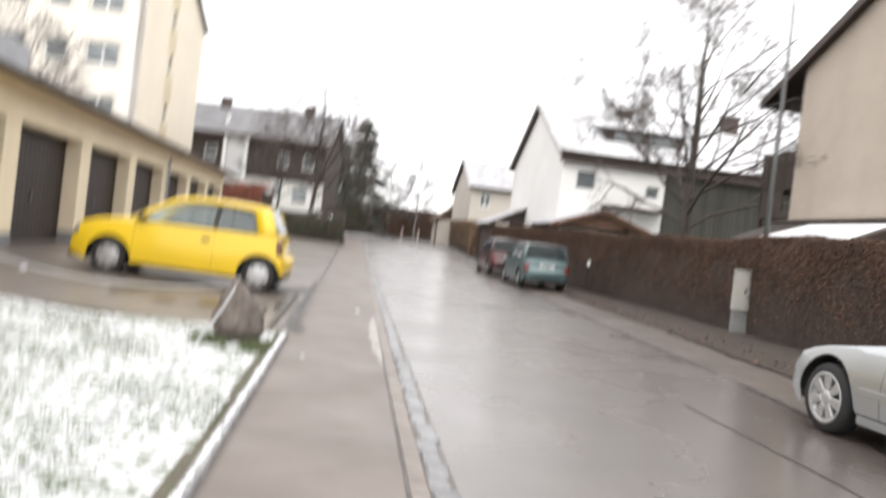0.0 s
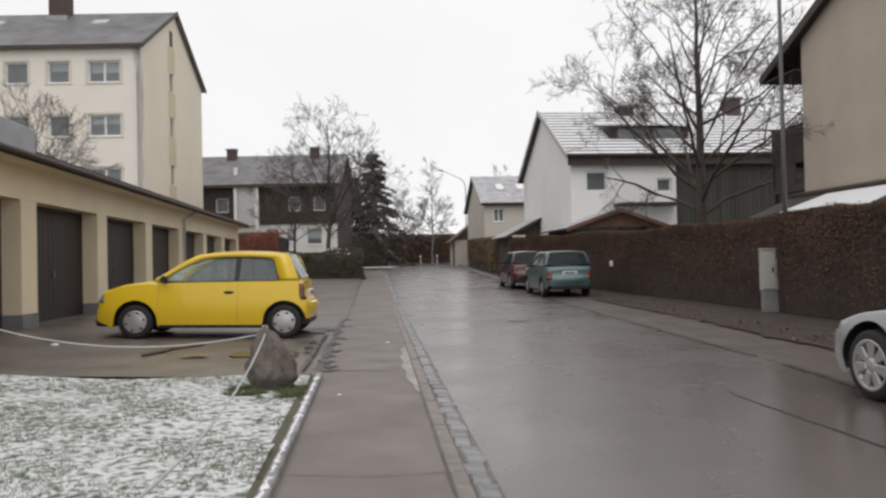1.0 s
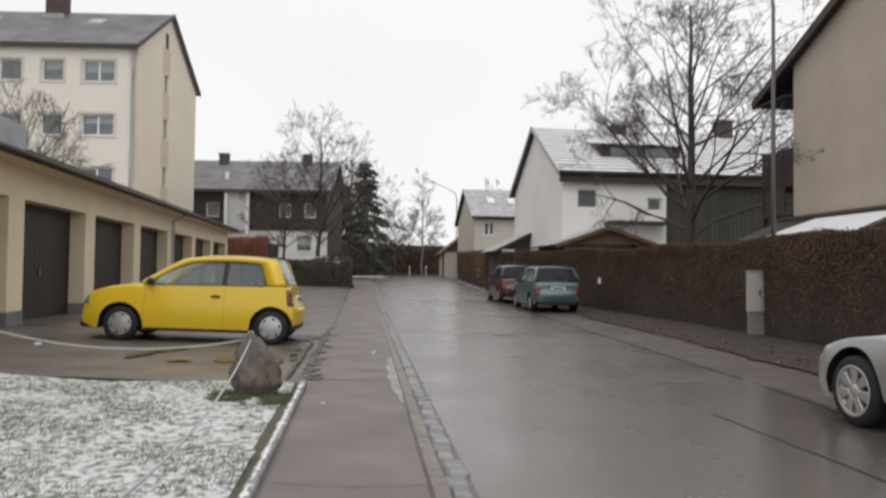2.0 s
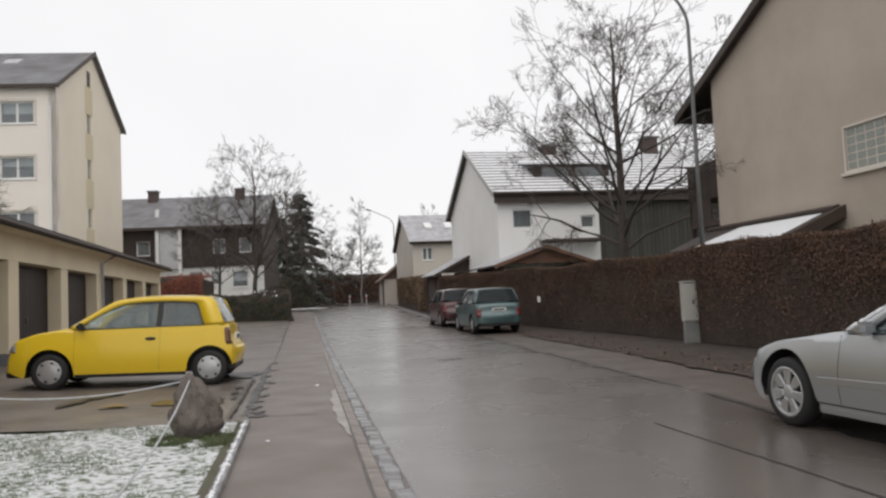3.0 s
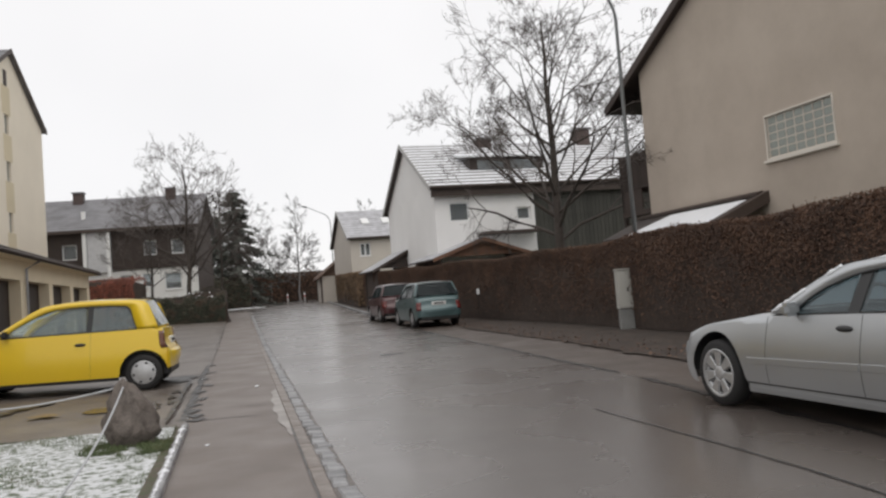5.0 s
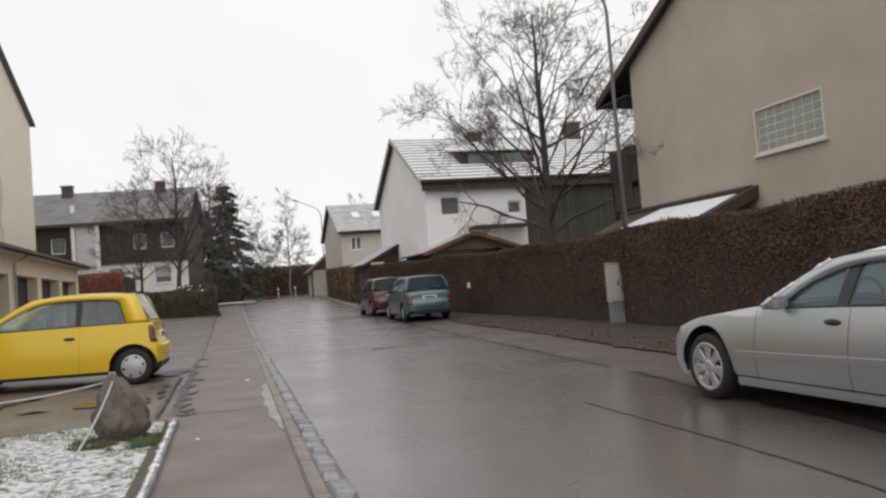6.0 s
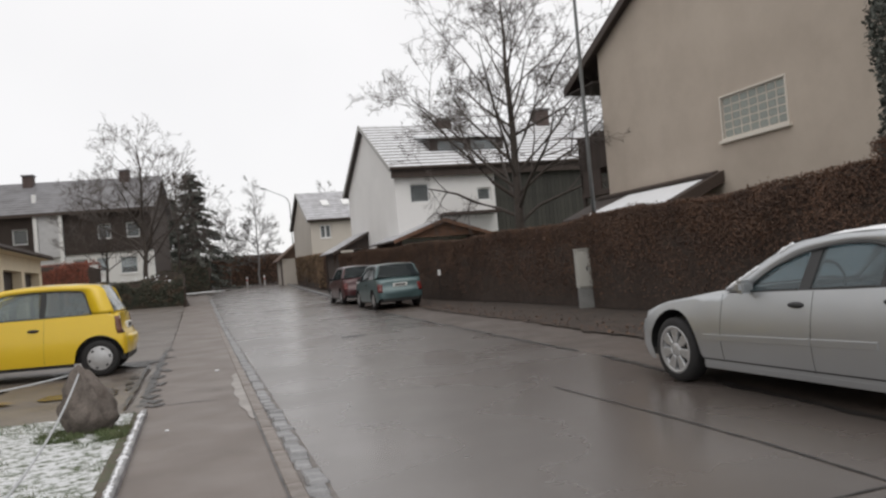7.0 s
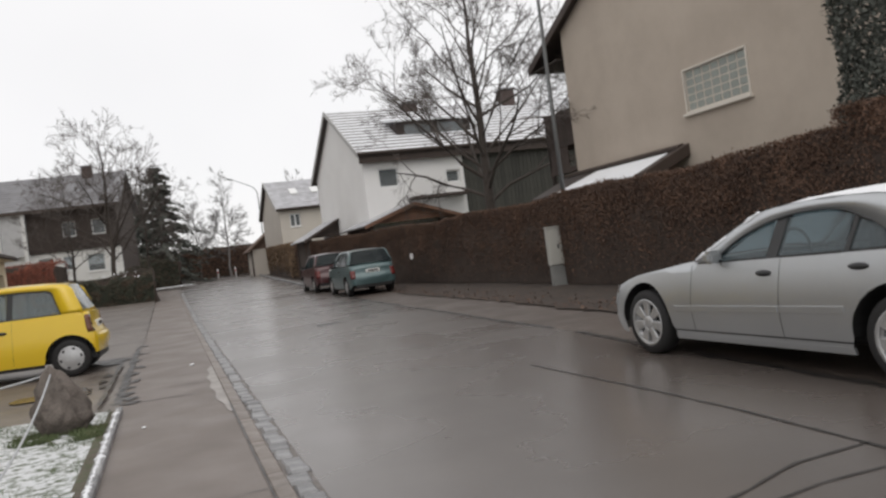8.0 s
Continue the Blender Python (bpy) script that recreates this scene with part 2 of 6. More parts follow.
def tube(points, radii, sides=8):
    bm = bmesh.new()
    rings = []
    pts = [Vector(p) for p in points]
    for i, p in enumerate(pts):
        way = (pts[min(i + 1, len(pts) - 1)] - pts[max(i - 1, 0)]).normalized()
        u = way.orthogonal().normalized() if abs(way.z) > 0.99 else way.cross(Vector((0, 0, 1))).normalized()
        w = way.cross(u)
        r = radii[i] if isinstance(radii, (list, tuple)) else radii
        rings.append([bm.verts.new(p + (u * math.cos(k * math.tau / sides) + w * math.sin(k * math.tau / sides)) * r) for k in range(sides)])
    for a, b in zip(rings, rings[1:]):
        for k in range(sides):
            bm.faces.new((a[k], a[(k + 1) % sides], b[(k + 1) % sides], b[k]))
    bm.faces.new(rings[0][::-1])
    bm.faces.new(rings[-1])
    return bm


def wall_with_holes(width, height, thick, holes):
    """A wall from x 0 to width, z 0 to height, y 0 (outside) to thick, with openings (x0, x1, z0, z1) that go through it."""
    xs = sorted({0, width, *[v for h in holes for v in h[:2]]})
    zs = sorted({0, height, *[v for h in holes for v in h[2:]]})
    bm = bmesh.new()
    solid = {}
    for i in range(len(xs) - 1):
        for k in range(len(zs) - 1):
            mx, mz = (xs[i] + xs[i + 1]) / 2, (zs[k] + zs[k + 1]) / 2
            solid[i, k] = not any(h[0] < mx < h[1] and h[2] < mz < h[3] for h in holes)
    cache = {}

    def vert(x, y, z):
        key = (round(x, 4), y, round(z, 4))
        if key not in cache:
            cache[key] = bm.verts.new(key)
        return cache[key]
    for (i, k), full in solid.items():
        if not full:
            continue
        x0, x1, z0, z1 = xs[i], xs[i + 1], zs[k], zs[k + 1]
        bm.faces.new([vert(x0, 0, z0), vert(x1, 0, z0), vert(x1, 0, z1), vert(x0, 0, z1)])
        bm.faces.new([vert(x0, thick, z1), vert(x1, thick, z1), vert(x1, thick, z0), vert(x0, thick, z0)])
        for di, dk, e in ((-1, 0, ((x0, z0), (x0, z1))), (1, 0, ((x1, z1), (x1, z0))), (0, -1, ((x1, z0), (x0, z0))), (0, 1, ((x0, z1), (x1, z1)))):
            if not solid.get((i + di, k + dk), False):
                (ax, az), (bx, bz) = e
                bm.faces.new([vert(ax, 0, az), vert(bx, 0, bz), vert(bx, thick, bz), vert(ax, thick, az)])
    return bm


def window(parent, x0, x1, z0, z1, lights=2, deep=0.12, m=None, surround=None, curtain=False, sill=True):
    """A casement window in an opening of a wall: y 0 is the wall's outside, x to the right."""
    win = new("window")
    win.parent = parent
    if m is not None:
        win.matrix_basis = m
    win["label"] = "white-framed casement window"
    f = 0.085
    bm = bmesh.new()
    add_box(bm, (x0, deep, z0), (x1, deep + 0.06, z0 + f))
    add_box(bm, (x0, deep, z1 - f), (x1, deep + 0.06, z1))
    add_box(bm, (x0, deep, z0 + f), (x0 + f, deep + 0.06, z1 - f))
    add_box(bm, (x1 - f, deep, z0 + f), (x1, deep + 0.06, z1 - f))
    step = (x1 - x0 - 2 * f) / lights
    for i in range(1, lights):
        c = x0 + f + i * step
        add_box(bm, (c - 0.05, deep, z0 + f), (c + 0.05, deep + 0.06, z1 - f))
    part("window_frame", bm, WHITE_PAINT, win)
    for i in range(lights):
        a = x0 + f + i * step + (0.05 if i else 0)
        b = x0 + f + (i + 1) * step - (0.05 if i < lights - 1 else 0)
        ob = part("pane", box((a, deep + 0.025, z0 + f), (b, deep + 0.035, z1 - f)), PANE, win)
        ob.visible_shadow = False
    if sill:
        part("window_sill", box((x0 - 0.05, -0.06, z0 - 0.05), (x1 + 0.05, deep, z0 - 0.003), 0.01), WHITE_PAINT, win)
    if surround:
        bm = bmesh.new()
        s = 0.12
        add_box(bm, (x0 - s, -0.02, z0 - s), (x0, -0.002, z1 + s))
        add_box(bm, (x1, -0.02, z0 - s), (x1 + s, -0.002, z1 + s))
        add_box(bm, (x0, -0.02, z1), (x1, -0.002, z1 + s))
        part("surround", bm, surround, win)
    if curtain:
        part("curtain", box((x0 + 0.1, deep + 0.2, z0 + (z1 - z0) * curtain), (x1 - 0.1, deep + 0.22, z1 - 0.02)), CURTAIN, win)
    return win


# ---- ground: level near the camera, climbing gently up the street ----
def gz(y):
    if y <= 20:
        return 0.0
    t = y - 20
    return min(1.12, 0.02 * t * t / (t + 12))


def court_z(x, y):
    return gz(y) + 0.045 + 0.025 * max(0.0, -x - 2.0)


def lawn_z(x, y):
    return 0.025 * max(0.0, -x - 2.0) * max(0.0, min(1.0, y / 8.6)) + (0.0 if y < 8.5 else -0.06 * (y - 8.5) / 0.25)


def gutter_x(y):
    return 0.60 - 0.0915 * y


def path_x(y):
    return -0.60 - 0.0985 * y


def seam_x(y):
    if y < 9:
        return 3.92 + 0.004 * (9 - y)
    return 3.92 - 0.0455 * (min(y, 36) - 9) - 0.046 * max(0, min(y, 90) - 36)


def hedge_x(y):
    if y < 22:
        return 7.3 - 0.05 * (y - 16)
    if y < 34:
        return 7.0 - 0.2 * (y - 22)
    return 4.6 - 0.15 * (min(y, 41) - 34) - 0.05 * max(0, y - 41)


STEPS = [-40, -20, -10, -5, 0, 2, 3, 4, 5, 6, 7, 8, 9, 10, 12, 14, 16, 18, 20, 22, 24, 26, 28, 30, 33, 36, 40, 45, 50, 55, 60, 65, 70, 76, 82, 90]


def strip(name, left, right, lift, mat, ys=STEPS, across=6, label="", category="ground", wob=0.0, base=None):
    verts, faces = [], []
    for y in ys:
        a, b = left(y), right(y)
        for k in range(across + 1):
            x = a + (b - a) * k / across
            z = (base(x, y) if base else gz(y)) + lift
            if wob:
                z += wob * noise.noise((x * 0.7, y * 0.7, 0.3))
            verts.append((x, y, z))
    n = across + 1
    for i in range(len(ys) - 1):
        for k in range(across):
            faces.append((i * n + k, i * n + k + 1, (i + 1) * n + k + 1, (i + 1) * n + k))
    ob = sheet(name, verts, faces, mat, smooth=True)
    return tagged(ob, label, category, kind="structure")


FAR = [-400, -150, -60, -20, 0, 10, 20, 25, 30, 35, 40, 45, 50, 60, 70, 80, 90, 120, 200, 400, 900]
strip("ground", lambda y: -700, lambda y: 700, -0.06, GRASSLAND, FAR, 40, "snow-dusted winter grass ground under an overcast sky")
strip("road", gutter_x, seam_x, 0.0, ASPHALT, STEPS, 8, "wet grey-brown asphalt street", "road")
strip("side_street", lambda y: -48.0, lambda y: gutter_x(y) + 0.02, -0.004, ASPHALT, [61, 63, 65, 68, 71], 12, "wet asphalt side street turning off at the court's end", "road")
strip("pavement", path_x, lambda y: gutter_x(y) - 0.20, 0.045, PATH_ASPHALT, [y for y in STEPS if y < 61] + [61], 5, "damp brown-grey asphalt pavement along the street", "pavement")
strip("verge", seam_x, lambda y: min(seam_x(y) + 1.4, hedge_x(y) - 0.2), -0.004, VERGE, STEPS, 6, "muddy asphalt parking verge with wet leaves", "verge", 0.012)
strip("hedge_bed", lambda y: min(seam_x(y) + 1.4, hedge_x(y) - 0.2), lambda y: hedge_x(y) + 1.2, 0.006, SOIL, STEPS, 8, "dark leaf litter at the foot of the hedge", "soil", 0.012)
strip("court", lambda y: -11.5 - 0.1 * y, lambda y: path_x(y) - 0.003, 0.0, COURT,
      [8.6, 9.2, 10, 12, 14, 16, 18, 20, 22, 24, 26, 28, 30, 33, 36, 40, 44], 12, "wet patched asphalt forecourt of the garages", "court", 0.01, court_z)
strip("lawn", lambda y: -13.0, lambda y: path_x(y) - 0.10, 0.06, SNOWY,
      [-40, -25, -15, -10] + [-6 + 0.25 * i for i in range(60)], 60, "thin snow lying on green turf", "lawn", 0.05, lawn_z)

# ---- buildings ----
def gable_wall(width, rise, base, thick):
    return prism([(0, base), (width, base), (width / 2, base + rise)], 1, 0, thick)


def tiled_slope(house, a, b, c, d, courses, mat, thick=0.05, name="tile_course", snow=None):
    """Roof slope between the eave a-b and the ridge d-c, laid in overlapping courses."""
    a, b, c, d = Vector(a), Vector(b), Vector(c), Vector(d)
    up = (b - a).cross(d - a).normalized()
    if up.z < 0:
        up = -up
    for i in range(courses):
        s, t = i / courses, min(1.0, (i + 1.18) / courses)
        q = [a.lerp(d, s) + up * (thick + 0.035), b.lerp(c, s) + up * (thick + 0.035), b.lerp(c, t) + up * thick, a.lerp(d, t) + up * thick]
        part(name, slab(*q, 0.045), mat, house)
        if snow:
            e, g = (i + 0.3) / courses, min(1.0, (i + 0.98) / courses)
            q = [a.lerp(d, e) + up * (thick + 0.05), b.lerp(c, e) + up * (thick + 0.05), b.lerp(c, g) + up * (thick + 0.03), a.lerp(d, g) + up * (thick + 0.03)]
            part("snow_strip", slab(*q, 0.02), snow, house, "strip of snow along the tile course")


# large beige house beside the street, gable towards it
def beige_house():
    house = thing("beige_house", pose(10.31, 22.1, 0, 0, 0, 6), "tall beige rendered house with a glass-block window and dark eaves", "house")
    turn = pose(0, 0, 0, 0, 0, -90)
    W, E, R = 12.6, 7.44, 2.85
    hole = (5.48, 7.58, 3.77, 4.76)
    part("wall", wall_with_holes(W, E - 0.4, 0.3, [hole]), RENDER_BEIGE, house, at=turn)
    part("gable", prism([(0, E - 0.4), (W, E - 0.4), (W, E), (W / 2, E + R), (0, E)], 1, 0.0, 0.3), RENDER_BEIGE, house, at=turn)
    part("wall", box((0.3, -0.3, 0), (11, 0, E)), RENDER_BEIGE, house)
    part("wall", box((0.3, -W, 0), (11, -W + 0.3, E)), RENDER_BEIGE, house)
    part("wall", box((10.7, -W + 0.3, 0), (11, -0.3, E)), RENDER_BEIGE, house)
    # roof with dark soffit and verge boards
    k = R / (W / 2)
    v, o = -0.24, 1.85
    ridge = (E + R + 0.12)
    for s in (1, -1):
        mid, end = -W / 2, (o if s == 1 else -W - o)
        low = E + 0.12 - o * k
        part("roof", slab((v, mid, ridge), (v, end, low), (11.5, end, low), (11.5, mid, ridge), 0.10), SOFFIT, house, "dark stained roof boarding")
        part("verge_board", slab((v - 0.04, mid, ridge + 0.06), (v - 0.04, end, low + 0.06), (v - 0.002, end, low + 0.06), (v - 0.002, mid, ridge + 0.06), 0.26), FASCIA, house)
        tiled_slope(house, (v, end, low), (11.5, end, low), (11.5, mid, ridge), (v, mid, ridge), 16, ROOF_TILE, 0.03)
    part("eave_gutter", tube([(v, o + 0.06, low + 0.02), (11.5, o + 0.06, low + 0.02)], 0.07), ZINC, house)
    # boxed eave end
    part("eave_soffit", box((v + 0.02, 0.02, E - o * k - 0.04), (11.4, o - 0.04, E - o * k)), SOFFIT, house)
    # glass-block window
    x0, x1, z0, z1 = hole
    win = new("glass_block_window")
    win.parent, win.matrix_basis = house, turn
    win["label"] = "window of square glass blocks in a pale frame"
    f = 0.045
    bm = bmesh.new()
    add_box(bm, (x0 - f, -0.03, z0 - f), (x1 + f, 0.08, z0))
    add_box(bm, (x0 - f, -0.03, z1), (x1 + f, 0.08, z1 + f))
    add_box(bm, (x0 - f, -0.03, z0), (x0, 0.08, z1))
    add_box(bm, (x1, -0.03, z0), (x1 + f, 0.08, z1))
    part("window_frame", bm, SURROUND, win)
    part("window_sill", box((x0 - 0.1, -0.1, z0 - 0.12), (x1 + 0.1, 0.05, z0 - f - 0.003), 0.01), SURROUND, win)
    cols, rowsn = 7, 5
    gap = 0.03
    cw, ch = (x1 - x0 - gap) / cols, (z1 - z0 - gap) / rowsn
    me = bpy.data.meshes.new("glass_block")
    bm = box((0, 0, 0), (cw - gap, 0.08, ch - gap), 0.018, 2)
    bm.to_mesh(me)
    bm.free()
    bm = bmesh.new()
    for i in range(cols + 1):
        add_box(bm, (x0 + i * cw, 0.022, z0), (x0 + i * cw + gap, 0.095, z1))
    for k2 in range(rowsn + 1):
        add_box(bm, (x0, 0.025, z0 + k2 * ch), (x1, 0.092, z0 + k2 * ch + gap))
    part("mortar_grid", bm, SURROUND, win)
    for i in range(cols):
        for k2 in range(rowsn):
            place("glass_block", me, GLASS_BLOCK, win, at=Matrix.Translation((x0 + i * cw + gap, 0.025, z0 + k2 * ch + gap)))
    # added dark sheet: the room's shade behind the glass blocks, as colour
    part("room_shade_panel", box((x0 - 0.2, 0.45, z0 - 0.2), (x1 + 0.2, 0.47, z1 + 0.2)), ROOM_SHADE, win)
    # low side roof along the wall, over the hedge
    lean = new("side_roof")
    lean.parent = house
    lean["label"] = "low lean-to roof covered in thin snow"
    a, b, c, d = (-0.01, 0.55, 2.98), (-1.45, 0.55, 2.36), (-1.45, -5.15, 2.36), (-0.01, -5.15, 2.98)
    part("boarding", slab(a, b, c, d, 0.09), SOFFIT, lean)
    part("snow_cover", slab((-0.28, -1.5, 2.885), (-1.4, -0.9, 2.405), (-1.4, -4.85, 2.405), (-0.28, -4.85, 2.885), 0.018), SNOW, lean)
    part("edge_board", slab((0, -5.15, 3.03), (-1.5, -5.15, 2.39), (-1.5, -5.35, 2.39), (0, -5.35, 3.03), 0.28), FASCIA, lean)
    part("edge_board", slab((-0.02, 0.55, 3.06), (-0.2, 0.55, 3.0), (-0.2, -5.15, 3.0), (-0.02, -5.15, 3.06), 0.07), FASCIA, lean)
    for y in (0.4, -2.4, -5.0):
        part("post", box((-1.42, y - 0.06, 0), (-1.3, y + 0.06, 2.3)), DARK_WOOD, lean)
    # dark timber balcony past the far corner
    bal = new("balcony")
    bal.parent = house
    part("floor_slab", box((0.25, 0.0, 3.15), (3.4, 2.2, 3.3)), DARK_WOOD, bal)
    me = bpy.data.meshes.new("balcony_board")
    bm = box((0, 0, 0), (0.14, 0.03, 1.15), 0.006)
    bm.to_mesh(me)
    bm.free()
    for i in range(20):
        place("balcony_board", me, DARK_WOOD, bal, at=Matrix.Translation((0.25 + i * 0.157, 2.16, 4.0 + 0.0)))
    for i in range(14):
        place("balcony_board", me, DARK_WOOD, bal, at=pose(0.28, 0.02 + i * 0.157, 4.0, 0, 0, 90))
    part("screen", box((0.26, 0.9, 3.3), (0.3, 2.18, 4.0)), DARK_WOOD, bal)
    part("rail", box((0.22, 2.12, 5.15), (3.4, 2.22, 5.22)), DARK_WOOD, bal)
    part("post", box((0.26, 2.05, 0.0), (0.38, 2.17, 5.2)), DARK_WOOD, bal)


def row_house(x, y, rz, width, long, eave, rise, courses, label, wall, long_white, holes, roof_mat, name="row_house", snow=None):
    """A house whose gable (width deep) faces the street and whose ridge runs away from it."""
    g = gz(y)
    house = thing(name, pose(x, y, 0, 0, 0, rz), label, "house")
    front = [h[:4] for h in holes if h[0] < long_white]
    part("wall", wall_with_holes(long_white, eave, 0.3, front), wall, house)
    for h in holes:
        window(house, *h[:4], lights=h[4], deep=0.1, curtain=h[5], sill=snow is None)
    part("wall", box((0, 0.3, 0), (0.3, width, eave)), wall, house)
    part("gable", gable_wall(width, rise, eave, 0.3), wall, house, at=pose(0.3, 0, 0, 0, 0, 90))
    part("wall", box((0.3, width - 0.3, 0), (long, width, eave)), wall, house)
    part("wall", box((long - 0.3, 0.3, 0), (long, width - 0.3, eave)), wall, house)
    # added dark sheet inside, coloured as the shade of the rooms
    part("inner_shade_panel", box((0.4, 1.6, g), (long - 0.4, 1.7, eave)), ROOM_SHADE, house)
    k = rise / (width / 2)
    o, v = 0.35, 0.25
    ridge = eave + rise + 0.1
    for s in (0, 1):
        end = -o if s == 0 else width + o
        low = eave + 0.1 - o * k
        mid = width / 2
        part("roof", slab((-v, mid, ridge), (-v, end, low), (long + v, end, low), (long + v, mid, ridge), 0.12), SOFFIT, house)
        part("verge_board", slab((-v - 0.05, mid, ridge + 0.1), (-v - 0.05, end, low + 0.1), (-v - 0.002, end, low + 0.1), (-v - 0.002, mid, ridge + 0.1), 0.24), VERGE_BOARD, house)
        tiled_slope(house, (-v, end, low), (long + v, end, low), (long + v, mid, ridge), (-v, mid, ridge), courses, roof_mat, 0.02, snow=snow)
    part("eave_gutter", tube([(-v, -o - 0.07, low + 0.02), (long + v, -o - 0.07, low + 0.02)], 0.08), FASCIA, house)
    return house


def white_house():
    house = row_house(5.87, 36, 6, 10.8, 14.0, 6.15, 2.95, 15, "white rendered row house with snow on its tiled roof", RENDER_WHITE, 5.1,
                      [(0.72, 1.74, 4.42, 5.38, 1, 0), (4.15, 4.9, 4.35, 5.0, 1, 0)], ROOF_TILE, snow=ROOF_SNOW)
    # dark timber half of the front
    part("cladding", box((5.104, 0.02, 0), (14, 0.3, 6.15)), GREEN_CLAD, house, "dark stained timber cladding")
    me = bpy.data.meshes.new("cladding_board")
    bm = box((0, -0.02, 0), (0.21, 0.018, 6.0), 0.008)
    bm.to_mesh(me)
    bm.free()
    for i in range(40):
        place("cladding_board", me, GREEN_CLAD, house, at=Matrix.Translation((5.12 + i * 0.22, 0, 0.1)))
    part("eave_board", box((-0.2, -0.3, 5.62), (14.1, -0.26, 6.02)), FASCIA, house)
    part("canopy", box((2.1, -0.9, 3.68), (5.0, 0.0, 3.82), 0.02), FASCIA, house)
    # dormer and chimneys on the near slope
    dorm = new("dormer")
    dorm.parent = house
    dorm["label"] = "dark clad dormer on the near roof slope"
    part("front", box((2.4, 1.45, 6.9), (6.4, 3.4, 7.72)), DARK_WOOD, dorm)
    part("dormer_roof", slab((2.2, 1.2, 7.84), (6.6, 1.2, 7.84), (6.6, 3.9, 8.3), (2.2, 3.9, 8.3), 0.1), ROOF_SNOW, dorm)
    for i in range(2):
        part("pane", box((2.8 + i * 1.8, 1.42, 7.1), (4.2 + i * 1.8, 1.44, 7.6)), PANE, dorm)
    for cx, top in ((4.4, 9.3), (10.4, 9.75)):
        ch = new("chimney")
        ch.parent = house
        part("shaft", box((cx - 0.4, 4.6, 8.5), (cx + 0.4, 5.4, top), 0.02), BRICK_RED, ch)
        part("cap", box((cx - 0.48, 4.5, top), (cx + 0.48, 5.5, top + 0.1)), ROOF_GREY, ch)
    for cx, cy in ((7.3, 2.6), (11.6, 3.0)):
        part("skylight", box((cx - 0.5, cy - 0.6, 6.15 + cy * 0.546 - 0.1), (cx + 0.5, cy + 0.6, 6.15 + cy * 0.546 + 0.32)), SNOW, house, "snow-covered skylight")


def far_house():
    house = row_house(2.97, 60.5, 6, 9.9, 9.5, 5.78, 2.54, 12, "pale tan house with a snowy roof and skylights", RENDER_TAN, 9,
                      [(0.75, 1.6, 4.3, 5.35, 2, 0)], ROOF_THIN, "tan_house")
    for cx in (1.7, 3.4):
        part("skylight", slab((cx - 0.3, 2.0, 7.12), (cx + 0.3, 2.0, 7.12), (cx + 0.3, 2.9, 7.58), (cx - 0.3, 2.9, 7.58), 0.12), WHITE_PAINT, house)


